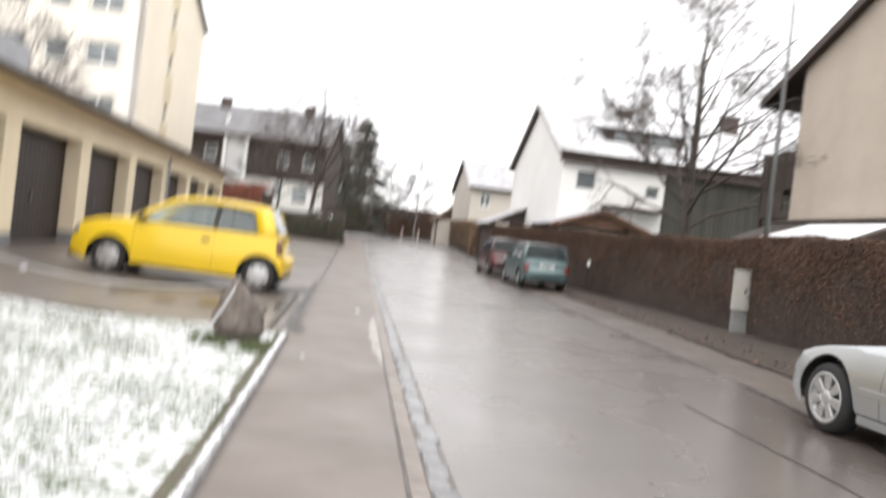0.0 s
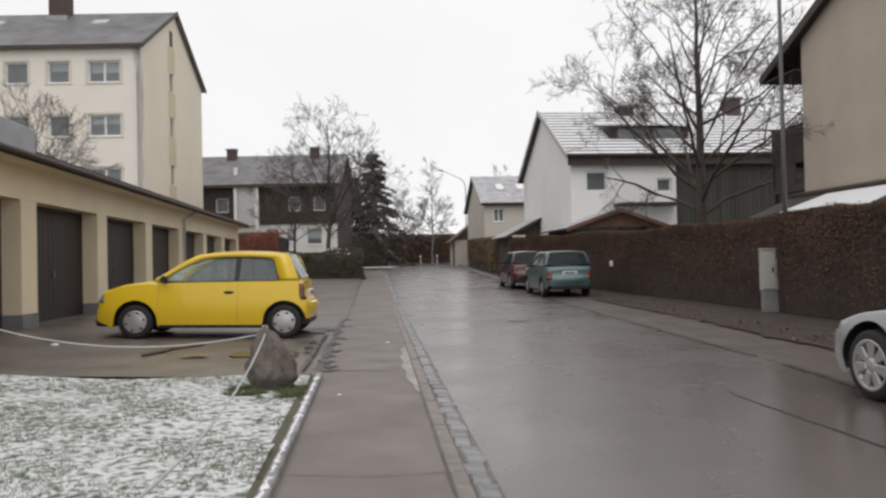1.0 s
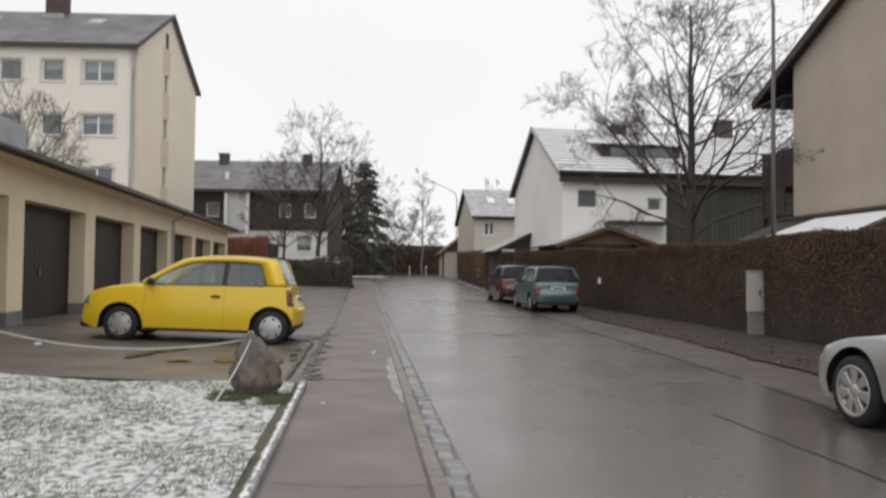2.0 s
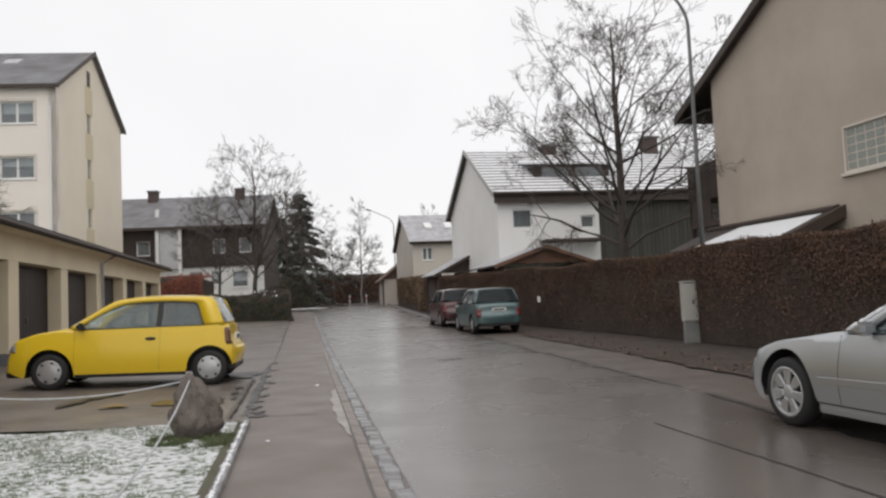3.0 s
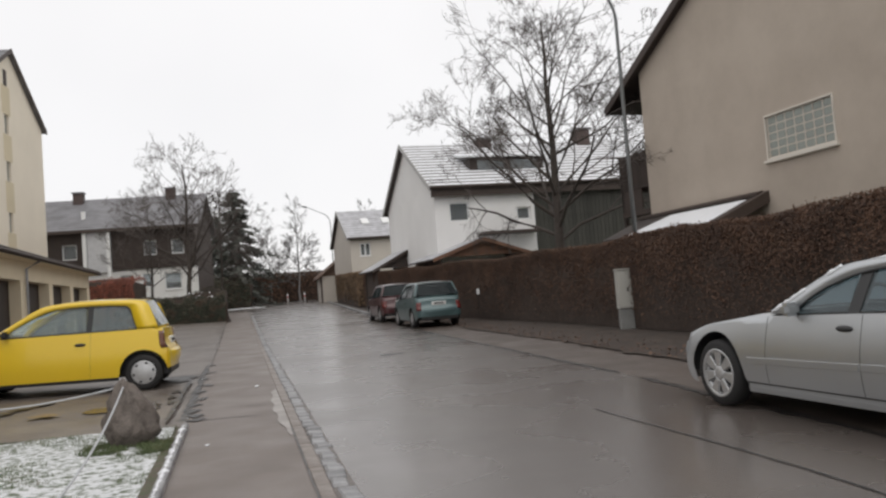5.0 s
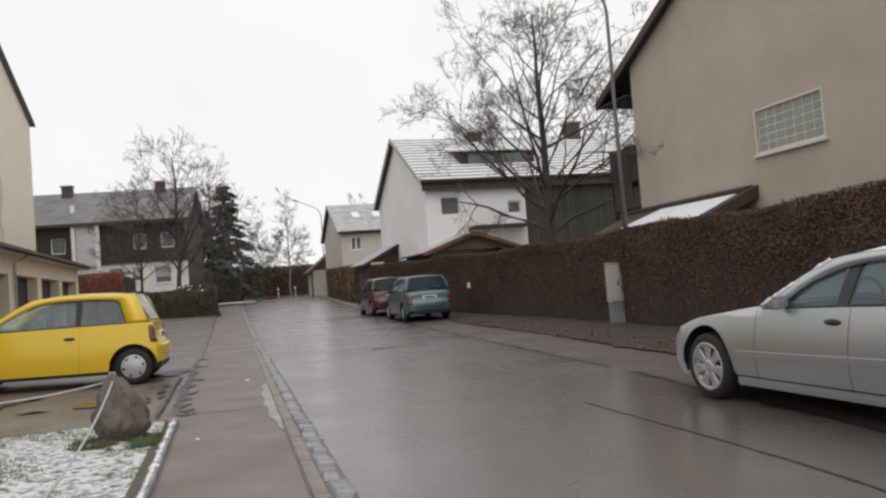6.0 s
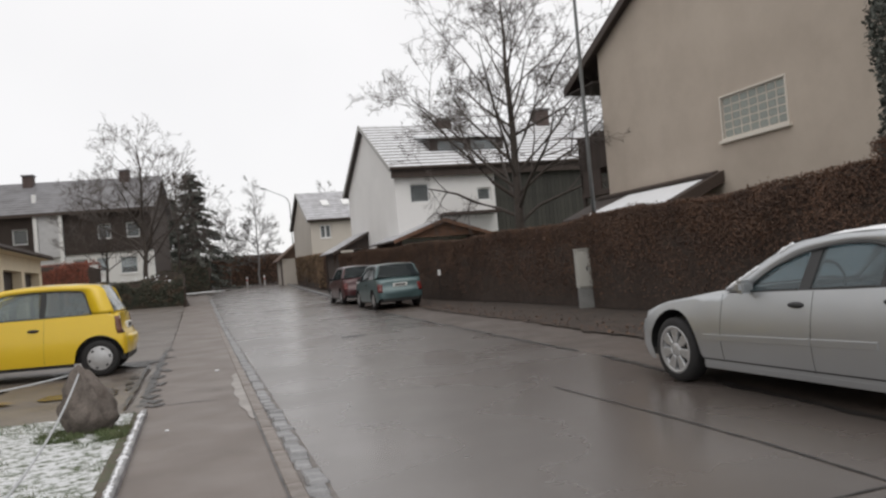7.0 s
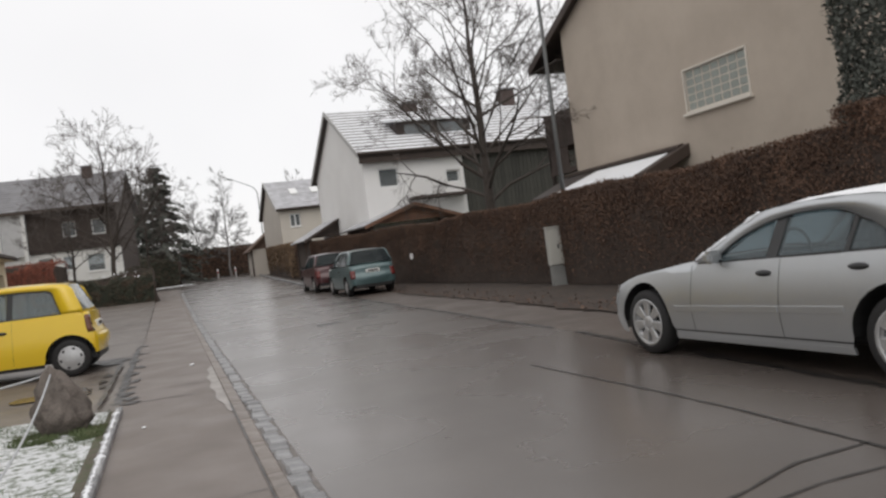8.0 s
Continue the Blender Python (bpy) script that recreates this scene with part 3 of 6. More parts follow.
def apartment_block():
    x0, y0 = -15.83, 40
    block = thing("apartment_block", pose(x0, y0, 0, 0, 0, 1.2), "four-storey cream rendered apartment block with white windows", "apartment building")
    L, W, E, R = 27.0, 10.7, 13.0, 3.25
    cols = [(1.05, 2.75, 2), (3.7, 4.85, 1), (5.85, 7.05, 1), (9.2, 10.4, 1), (11.4, 12.6, 1), (13.6, 15.3, 2), (17.2, 18.9, 2), (20, 21.2, 1), (22.2, 23.4, 1)]
    floors = [2.6, 5.4, 8.2, 11.02]
    front = pose(-L, 0, 0)
    holes, wins = [], []
    for a, b, n in cols:
        for z in floors:
            holes.append((L - b, L - a, z, z + 1.15))
            wins.append((L - b, L - a, z, z + 1.15, n))
    part("wall", wall_with_holes(L, E, 0.35, holes), RENDER_CREAM, block, at=front)
    for i, (a, b, c, d, n) in enumerate(wins):
        window(block, a, b, c, d, n, 0.1, front, SURROUND, curtain=(0, 0.5, 0, 0, 0.6)[(i * 7) % 5])
    # one dark sheet behind all front windows in place of unlit rooms
    part("room_shade_panel", box((-L + 0.4, 0.9, 0), (-0.4, 1.0, E)), ROOM_SHADE, block)
    # gable with a column of small stair windows
    side = pose(0, 0, 0, 0, 0, 90)
    slots = [(4.5, 5.1, z, z + 1.1) for z in (6.1, 8.9, 11.5)]
    part("wall", wall_with_holes(W, E, 0.35, slots), RENDER_GABLE, block, at=side)
    part("gable", prism([(0, E), (W, E), (W / 2, E + R)], 1, 0, 0.35), RENDER_GABLE, block, at=side)
    bands = [(5.0, 6.1)] + [(z + 1.1, z2) for z, z2 in ((6.1, 8.9), (8.9, 11.5), (11.5, 14.2))]
    for a, b in bands:
        part("render_band", box((4.2, -0.012, a + 0.01), (5.4, -0.002, b - 0.01)), RENDER_YELLOW, block, "yellowed render band", at=side)
    for s in slots:
        part("pane", box((s[0], 0.12, s[2]), (s[1], 0.14, s[3])), PANE, block, at=side)
        # added panel; its dark colour gives the shade of the stairwell
        part("stair_lining", box((s[0] - 0.2, 0.5, s[2] - 0.2), (s[1] + 0.2, 0.52, s[3] + 0.2)), DARK_WOOD, block, at=side)
    part("attic_slot", box((4.55, -0.012, 14.2), (5.05, -0.003, 15.1)), DARK_WOOD, block, at=side)
    part("wall", box((-L, W - 0.35, 0), (-0.35, W, E)), RENDER_CREAM, block)
    part("wall", box((-L, 0.35, 0), (-L + 0.35, W - 0.35, E)), RENDER_CREAM, block)
    o, v, k = 0.3, 0.2, R / (W / 2)
    ridge = E + R + 0.15
    for end in (-o, W + o):
        low, mid = E + 0.15 - o * k, W / 2
        part("roof", slab((v, mid, ridge), (v, end, low), (-L - v, end, low), (-L - v, mid, ridge), 0.12), ROOF_GREY, block)
        part("verge_board", slab((v + 0.05, mid, ridge + 0.06), (v + 0.05, end, low + 0.06), (v + 0.002, end, low + 0.06), (v + 0.002, mid, ridge + 0.06), 0.25), FASCIA, block)
        tiled_slope(block, (v, end, low), (-L - v, end, low), (-L - v, mid, ridge), (v, mid, ridge), 18, ROOF_GREY, 0.01)
    part("eave_board", box((-L, -o - 0.02, low - 0.18), (v, -o + 0.05, low - 0.01)), FASCIA, block)
    part("downpipe", tube([(-0.25, -0.09, 0.1), (-0.25, -0.09, 11.9), (-0.25, -o, 12.3)], 0.05), WHITE_PAINT, block)
    for cx in (-6.3, -17):
        ch = new("chimney")
        ch.parent = block
        part("shaft", box((cx - 0.5, 4.2, 15.0), (cx + 0.5, 5.2, 17.7), 0.02), BRICK_RED, ch)
        part("flashing", box((cx - 0.6, 4.1, 15.0), (cx + 0.6, 5.3, 15.95)), ZINC, ch)
    for cx in (-3.6, -9.5):
        part("roof_hatch", slab((cx - 0.4, 3.2, 15.12), (cx + 0.4, 3.2, 15.12), (cx + 0.4, 4.0, 15.62), (cx - 0.4, 4.0, 15.62), 0.12), SNOW, block)


def timber_house():
    g = gz(58)
    house = thing("timber_house", pose(-21.5, 58, 0), "long house with a white ground floor and dark timber upper floor", "house")
    L, W = 13.2, 9.0
    low_holes = [(9.35, 10.2, 3.0, 4.05), (10.9, 12.1, 2.75, 4.0), (7.8, 8.85, 3.2, 4.05)]
    part("wall", wall_with_holes(L, 4.35, 0.3, low_holes), RENDER_WHITE, house)
    for h in low_holes:
        window(house, *h, lights=1, deep=0.08, curtain=0.4)
    up_holes = [(4.1, 5.1, 5.3, 6.4), (9.6, 10.5, 5.3, 6.4), (11.5, 12.4, 5.3, 6.4)]
    part("upper_wall", wall_with_holes(L, 3.1, 0.3, [(a, b, c - 4.354, d - 4.354) for a, b, c, d in up_holes]), DARK_WOOD, house, "dark timber upper floor", at=Matrix.Translation((0, -0.15, 4.354)))
    for h in up_holes:
        window(house, *h, lights=1, deep=0.02, sill=False)
    # dark sheet across the house, painted as the dimness indoors
    part("room_shade_panel", box((0.3, 1.2, g), (L - 0.3, 1.3, 7.4)), ROOM_SHADE, house)
    # white stair tower front with posts
    part("stair_front", box((5.85, -0.35, 4.3), (7.25, -0.2, 7.2)), CURTAIN, house, "pale glazed stair front")
    for x in (5.7, 7.3):
        part("post", box((x - 0.12, -0.5, g), (x + 0.12, -0.26, 7.25)), WHITE_PAINT, house)
    part("wall", box((0, 0.3, 0), (0.3, W, 7.4)), RENDER_WHITE, house)
    part("wall", box((L - 0.3, 0.3, 0), (L, W, 7.4)), DARK_WOOD, house)
    part("wall", box((0.3, W - 0.3, 0), (L - 0.3, W, 7.4)), RENDER_WHITE, house)
    part("roof", slab((-0.4, -0.6, 7.35), (L + 0.4, -0.6, 7.35), (L + 0.4, 4.5, 10.2), (-0.4, 4.5, 10.2), 0.12), ROOF_GREY, house)
    part("roof", slab((-0.4, W + 0.6, 7.35), (L + 0.4, W + 0.6, 7.35), (L + 0.4, 4.5, 10.2), (-0.4, 4.5, 10.2), 0.12), ROOF_GREY, house)
    tiled_slope(house, (-0.4, -0.6, 7.35), (L + 0.4, -0.6, 7.35), (L + 0.4, 4.5, 10.2), (-0.4, 4.5, 10.2), 14, ROOF_GREY, 0.01)
    part("eave_board", box((-0.4, -0.66, 7.14), (L + 0.4, -0.604, 7.34)), FASCIA, house)
    part("gable", gable_wall(W, 2.75, 7.4, 0.2), DARK_WOOD, house, at=pose(L, 0, 0, 0, 0, 90))
    for cx in (4.3, 11.0):
        ch = new("chimney")
        ch.parent = house
        part("shaft", box((cx - 0.35, 3.6, 9.4), (cx + 0.35, 4.3, 10.6), 0.02), BRICK_RED, ch)
        part("cap", box((cx - 0.42, 3.53, 10.6), (cx + 0.42, 4.37, 10.7)), ROOF_GREY, ch)
    part("roof_vent", box((5.2, 1.0, 8.1), (5.45, 1.25, 8.85)), WHITE_PAINT, house)


def garage_row():
    row = thing("garage_row", pose(-7.9, 13.8, 0.16, 0, 0, 6.5), "row of cream garages with brown doors and a dark roof edge", "garage")
    a0, a1 = -9.0, 26.5
    pitch, first, wide = 4.22, 0.55, 0.70
    shared = {}
    piers = [first + pitch * n for n in range(-2, 7)]
    part("back_wall", box((-6.3, a0, -0.2), (-6.0, a1, 3.1)), GARAGE_CREAM, row)
    part("end_wall", box((-6.0, a0, -0.2), (-0.003, a0 + 0.3, 3.1)), GARAGE_CREAM, row)
    part("end_wall", box((-6.0, a1 - 0.3, -0.2), (-0.003, a1, 3.1)), GARAGE_CREAM, row)
    part("lintel", box((-0.52, a0, 2.47), (0.0, a1, 3.1)), GARAGE_CREAM, row)
    for p in piers:
        part("pier", box((-0.52, p, 0.3), (0.0, p + wide, 2.467), 0.008), GARAGE_CREAM, row)
        part("plinth", box((-0.53, p - 0.01, -0.2), (0.012, p + wide + 0.01, 0.297)), PLINTH, row)
    for p, q in zip(piers, piers[1:]):
        door = new("garage_door")
        door.parent = row
        door["label"] = "brown boarded up-and-over garage door"
        lo, hi = p + wide, q
        leaf = DOOR_BROWN
        n = 14
        w = (hi - lo - 0.16) / n
        if "board" not in shared:
            shared["board"] = bpy.data.meshes.new("board")
            bm = box((0, 0.006, 0), (0.04, w - 0.006, 2.36), 0.005)
            bm.to_mesh(shared["board"])
            bm.free()
        for i in range(n):
            place("board", shared["board"], leaf, door, at=Matrix.Translation((-0.42, lo + 0.08 + i * w, 0.02)))
        part("backing", box((-0.46, lo + 0.08, 0.02), (-0.422, hi - 0.08, 2.38)), DOOR_BROWN, door)
        bm = bmesh.new()
        add_box(bm, (-0.48, lo + 0.002, -0.1), (-0.36, lo + 0.08, 2.465))
        add_box(bm, (-0.48, hi - 0.08, -0.1), (-0.36, hi - 0.002, 2.465))
        add_box(bm, (-0.48, lo + 0.08, 2.385), (-0.36, hi - 0.08, 2.465))
        part("door_frame", bm, FASCIA, door)
        part("door_handle", tube([(-0.36, (lo + hi) / 2, 0.95), (-0.36, (lo + hi) / 2, 1.1)], 0.02, 6), ZINC, door)
        part("threshold", box((-0.52, lo, -0.2), (-0.02, hi, 0.005)), PLINTH, door)
    part("soffit_board", box((-0.1, a0 - 0.3, 3.1), (0.42, a1 + 0.3, 3.13)), GARAGE_CREAM, row)
    part("roof", slab((0.45, a0 - 0.3, 3.26), (0.45, a1 + 0.3, 3.26), (-6.6, a1 + 0.3, 3.55), (-6.6, a0 - 0.3, 3.55), 0.12), ROOF_GREY, row)
    part("fascia", box((0.452, a0 - 0.3, 3.1), (0.49, a1 + 0.3, 3.29)), FASCIA, row)
    part("roof_panel", box((0.495, a0 - 0.3, 3.2), (0.53, -0.1, 3.66), 0.008), ZINC, row, "grey metal roof edge panel")
    part("roof_gutter", tube([(0.55, a0, 3.17), (0.55, a1, 3.15)], 0.06), FASCIA, row)
    part("downpipe", tube([(0.5, 13.7, 3.1), (0.08, 13.7, 2.85), (0.08, 13.7, 0.0)], 0.045), ZINC, row)


def hut(x, y, rz, wide, deep, eave, rise, label, gable_mat, name="carport", roof_mat=None, wall_mat=None):
    g = gz(y)
    h = thing(name, pose(x, y, g, 0, 0, rz), label, "carport")
    for px in (0.1, wide - 0.1):
        for py in (0.1, deep - 0.1):
            part("post", box((px - 0.07, py - 0.07, -0.1), (px + 0.07, py + 0.07, eave)), DARK_WOOD, h)
    wall_mat = wall_mat or DARK_WOOD
    part("back_panel", box((0.17, deep - 0.14, 0), (wide - 0.17, deep - 0.08, eave)), wall_mat, h)
    if roof_mat:
        part("front_panel", box((0.17, 0.04, 0), (wide - 0.17, 0.1, eave)), wall_mat, h)
    part("side_panel", box((wide - 0.14, 0.17, 0), (wide - 0.08, deep - 0.17, eave)), wall_mat, h)
    part("side_panel", box((0.08, 0.17, 0), (0.14, deep - 0.17, eave)), wall_mat, h)
    part("gable_board", prism([(0, eave), (wide, eave), (wide / 2, eave + rise - 0.02)], 1, 0.02, 0.08), gable_mat, h)
    k = rise / (wide / 2)
    for s in (0, 1):
        end = -0.3 if s == 0 else wide + 0.3
        low = eave - 0.3 * k
        part("roof", slab((wide / 2, -0.25, eave + rise + 0.06), (end, -0.25, low + 0.06), (end, deep + 0.2, low + 0.06), (wide / 2, deep + 0.2, eave + rise + 0.06), 0.06), FASCIA, h)
        part("snow_cover" if not roof_mat else "roof_cover", slab((wide / 2, -0.2, eave + rise + 0.095), (end, -0.2, low + 0.095), (end, deep + 0.15, low + 0.095), (wide / 2, deep + 0.15, eave + rise + 0.095), 0.03), roof_mat or ROOF_THIN, h, "brown roof covering" if roof_mat else "thin snow on the roof")
        part("barge_board", slab((wide / 2, -0.3, eave + rise + 0.08), (end, -0.3, low + 0.08), (end, -0.256, low + 0.08), (wide / 2, -0.256, eave + rise + 0.08), 0.16), gable_mat, h)
    return h


beige_house()
white_house()
far_house()
apartment_block()
timber_house()
garage_row()
hut(5.45, 33.5, 6, 4.2, 4.5, 2.5, 0.72, "timber carport with orange-brown gable boards and snowy roof", CARPORT_WOOD)
hut(0.55, 72.0, 6, 5.6, 3.5, 2.4, 2.2, "pale shed with a brown pitched roof up the street", ROOF_BROWN, "shed", ROOF_BROWN, RENDER_TAN)
hut(3.45, 42.3, 6, 3.4, 4.2, 2.35, 0.85, "dark carport with a snow-covered roof", FASCIA)

# ---- cars ----
PAINT_YELLOW = material("yellow_car_paint", (0.78, 0.53, 0.02), 0.32, 0.04, 1.5, 90, 0.0, coat=0.6)
PAINT_SILVER = material("silver_car_paint", (0.50, 0.515, 0.525), 0.38, 0.05, 1.5, 200, 0.0, metal=0.85, coat=0.25)
PAINT_TEAL = material("teal_car_paint", (0.075, 0.125, 0.13), 0.3, 0.06, 1.5, 200, 0.0, metal=0.2, coat=0.6)
PAINT_RED = material("dark_red_car_paint", (0.065, 0.016, 0.018), 0.3, 0.06, 1.5, 200, 0.0, metal=0.1, coat=0.6)
RUBBER = material("tyre_rubber", (0.018, 0.017, 0.017), 0.75, 0.2, 4, 80, 0.1)
BLACK_PLASTIC = material("black_trim_plastic", (0.02, 0.02, 0.02), 0.5, 0.2, 5, 90, 0.1)
HUBCAP = material("silver_wheel", (0.50, 0.50, 0.50), 0.35, 0.2, 6, 90, 0.0, metal=0.6)
CAR_GLASS = glass("tinted_car_glass", (0.24, 0.30, 0.32), 0.02, 0.9)
CLEAR_GLASS = glass("pale_car_glass", (0.55, 0.62, 0.62), 0.02, 0.9)
DARK_GLASS = glass("dark_car_glass", (0.10, 0.13, 0.14), 0.03, 0.9, 1.22)
SEAT = material("grey_seat_fabric", (0.09, 0.09, 0.095), 0.9, 0.2, 6, 120, 0.1)
LAMP_RED = material("red_lamp_plastic", (0.12, 0.012, 0.01), 0.15, 0.1, 6, 60, 0.0)
LAMP_SMOKE = material("smoked_lamp_plastic", (0.16, 0.07, 0.045), 0.15, 0.2, 8, 60, 0.0)
LAMP_CLEAR = material("clear_lamp_glass", (0.22, 0.225, 0.23), 0.1, 0.1, 6, 60, 0.0)
PLATE = material("number_plate", (0.72, 0.72, 0.70), 0.4, 0.05, 5, 60, 0.0)


def lerp_list(pairs, u):
    if u <= pairs[0][0]:
        return pairs[0][1]
    for (a, p), (b, q) in zip(pairs, pairs[1:]):
        if u <= b:
            t = (u - a) / (b - a)
            t2 = t * t * (3 - 2 * t) * 0.35 + t * 0.65
            return p + (q - p) * t2
    return pairs[-1][1]


def smooth_curve(pts, n):
    """A smooth line through the points, cut into n pieces of equal length."""
    fine = []
    for i in range(len(pts) - 1):
        p0, p1, p2, p3 = (Vector((*pts[max(0, min(len(pts) - 1, i + k))], 0)) for k in (-1, 0, 1, 2))
        for j in range(12):
            t = j / 12
            fine.append(0.5 * (2 * p1 + (p2 - p0) * t + (2 * p0 - 5 * p1 + 4 * p2 - p3) * t * t + (3 * p1 - p0 - 3 * p2 + p3) * t ** 3))
    fine.append(Vector((*pts[-1], 0)))
    run = [0.0]
    for p, q in zip(fine, fine[1:]):
        run.append(run[-1] + (q - p).length)
    out, k = [], 0
    for i in range(n + 1):
        d = run[-1] * i / n
        while k < len(fine) - 2 and run[k + 1] < d:
            k += 1
        t = (d - run[k]) / max(1e-9, run[k + 1] - run[k])
        v = fine[k].lerp(fine[k + 1], t)
        out.append((v.x, v.y))
    return out


def lathe(profile, n=28):
    """Turns (radius, y) pairs about the y axis."""
    bm = bmesh.new()
    rings = [[bm.verts.new((r * math.cos(k * math.tau / n), y, r * math.sin(k * math.tau / n))) for k in range(n)] for r, y in profile]
    for a, b in zip(rings, rings[1:]):
        for k in range(n):
            bm.faces.new((a[k], a[(k + 1) % n], b[(k + 1) % n], b[k]))
    return bm


def wheel(parent, x, y, r, side, style, width=0.19):
    """side -1: the outer face looks along -y."""
    w = new("wheel")
    w.parent = parent
    w.matrix_basis = pose(x, y, r, 0, 0, 0 if side < 0 else 180)
    h = width / 2
    tyre = lathe([(r * 0.62, -h * 0.9), (r * 0.68, -h), (r * 0.9, -h), (r * 0.985, -h * 0.72), (r, -h * 0.3), (r, h * 0.3), (r * 0.985, h * 0.72), (r * 0.9, h), (r * 0.62, h * 0.9)])
    part("tyre", tyre, RUBBER, w, smooth=True)
    if style == "cap":
        rim = lathe([(0.001, -h - 0.012), (r * 0.2, -h - 0.014), (r * 0.42, -h - 0.004), (r * 0.56, -h * 0.93), (r * 0.64, -h * 0.98), (r * 0.66, -h * 0.9), (r * 0.6, -h * 0.6)])
        part("rim", rim, HUBCAP, w, "silver plastic wheel cover", smooth=True)
        for k in range(6):
            a = k * math.tau / 6 + 0.3
            part("slot", box((-0.022, -h * 0.93 - 0.016, r * 0.47), (0.022, -h * 0.93 - 0.001, r * 0.58), 0.006), BLACK_PLASTIC, w, at=Matrix.Rotation(a, 4, "Y"))
    else:
        part("rim", lathe([(r * 0.63, -h * 0.92), (r * 0.67, -h * 1.0), (r * 0.73, -h * 1.01), (r * 0.72, -h * 0.8), (r * 0.62, -h * 0.75), (r * 0.6, h * 0.2)]), HUBCAP, w, "alloy wheel", smooth=True)
        part("brake_disc", lathe([(0.001, -h * 0.15), (r * 0.57, -h * 0.15), (r * 0.57, 0.0)]), BLACK_PLASTIC, w, smooth=True)
        part("hub", lathe([(0.001, -h * 0.98), (r * 0.16, -h * 0.96), (r * 0.24, -h * 0.8), (r * 0.25, -h * 0.3)]), HUBCAP, w, smooth=True)
        for k in range(7):
            bm = prism([(-0.03, r * 0.2), (0.03, r * 0.2), (0.056, r * 0.65), (-0.056, r * 0.65)], 1, -h * 0.92, -h * 0.55)
            bmesh.ops.bevel(bm, geom=bm.edges[:], offset=0.008, segments=1, affect="EDGES")
            part("spoke", bm, HUBCAP, w, at=Matrix.Rotation(k * math.tau / 7, 4, "Y"))
    return w


def car(m, label, paint, L, hw, wb, fo, r, top, sill, cowl, deck, roof, dlo, posts, c_low, roof_hw, style,
        nose=0.2, tail=0.12, crown=0.045, belt_tuck=0.055, lamps="", plate_z=0.55, name="car", seam_u=(), handles=(), group="", sill_mat=None, pane_mat=None, lean=0.0, gap=0.007):
    """A car with its front at x 0 and its rear at x L. top: shoulder line; roof: roof line;
    dlo: arch of the side glass from belt to belt; posts: (place, width) of the pillars across it."""
    root = thing(name, m, label, "car", group)
    pane_mat = pane_mat or CAR_GLASS
    arches = (fo, fo + wb)
    ra = r * 1.25

    def shoulder(u):
        return lerp_list(top, u)

    def half(u, z):
        plan = hw
        if u < 0.7:
            plan *= 1 - nose * ((0.7 - u) / 0.7) ** 2.6
        if u > L - 0.6:
            plan *= 1 - tail * ((u - L + 0.6) / 0.6) ** 2.4
        zb = shoulder(u)
        t = (z - sill) / max(0.05, zb - sill)
        return plan * (1 - 0.10 * max(0, 0.4 - t) ** 1.5 * 2.2 - belt_tuck * max(0, t - 0.5) ** 1.5 * 2.6)

    def tilt(u, z):
        """How far the tail above the bumper leans forward."""
        e, t = max(0.0, (u - L + 0.5) / 0.5), min(1.0, max(0.0, (z - 0.58) / 0.14))
        return lean * e * e * (0.6 * t + 0.4 * min(1.0, max(0.0, (z - 0.58) / 0.4)))

    us = sorted({round(L * i / 64, 4) for i in range(65)} | {round(c + ra * s, 4) for c in arches for s in (-1, -0.995, -0.97, -0.9, -0.75, 0.75, 0.9, 0.97, 0.995, 1)})
    us = [u for u in us if 0 <= u <= L]
    nz, ny = 9, 10

    def low(u):
        base = sill + 0.10 * max(0, 1 - u / 0.25) + 0.14 * max(0, 1 - (L - u) / 0.3)
        for c in arches:
            if abs(u - c) < ra:
                base = max(base, r + math.sqrt(max(0, ra * ra - (u - c) ** 2)))
        return base
    verts, faces = [], []

    def grid(rows_of_points):
        base, n = len(verts), len(rows_of_points[0])
        for row in rows_of_points:
            verts.extend(row)
        for i in range(len(rows_of_points) - 1):
            for k in range(n - 1):
                faces.append((base + i * n + k, base + i * n + k + 1, base + (i + 1) * n + k + 1, base + (i + 1) * n + k))
    for s in (-1, 1):
        rows_ = []
        for u in us:
            a, b = low(u), shoulder(u)
            rows_.append([(u, s * half(u, a + (b - a) * k / nz), a + (b - a) * k / nz) for k in range(nz + 1)])
        grid(rows_)

    def lid(u0, u1):
        rows_ = []
        for u in [u for u in us if u0 <= u <= u1]:
            z = shoulder(u)
            w = half(u, z)
            rows_.append([(u, w * t, z + crown * (1 - t * t) ** 0.8) for t in [-1 + 2 * k / ny for k in range(ny + 1)]])
        grid(rows_)
    lid(0, cowl[0] + 0.06)
    lid(deck[0] - 0.06, L)
    for u, out in ((0, -1), (L, 1)):
        rows_ = []
        a, b = low(u), shoulder(u)
        for k in range(nz + 1):
            z = a + (b - a) * k / nz
            w = half(u, z)
            bulge = (0.10 if u == 0 else 0.07) * (0.55 + 0.45 * math.sin(math.pi * min(1, 0.15 + k / nz)))
            rows_.append([(u + out * bulge * (1 - t * t), w * t, z + (crown * (1 - t * t) ** 0.8) * (k / nz) ** 3) for t in [-1 + 2 * j / ny for j in range(ny + 1)]])
        grid(rows_)
    bm = bmesh.new()
    vs = [bm.verts.new((v[0] - tilt(v[0], v[2]), v[1], v[2])) for v in verts]
    for fc in faces:
        bm.faces.new([vs[i] for i in fc])
    bmesh.ops.remove_doubles(bm, verts=bm.verts, dist=0.0015)
    part("body", bm, paint, root, smooth=True)
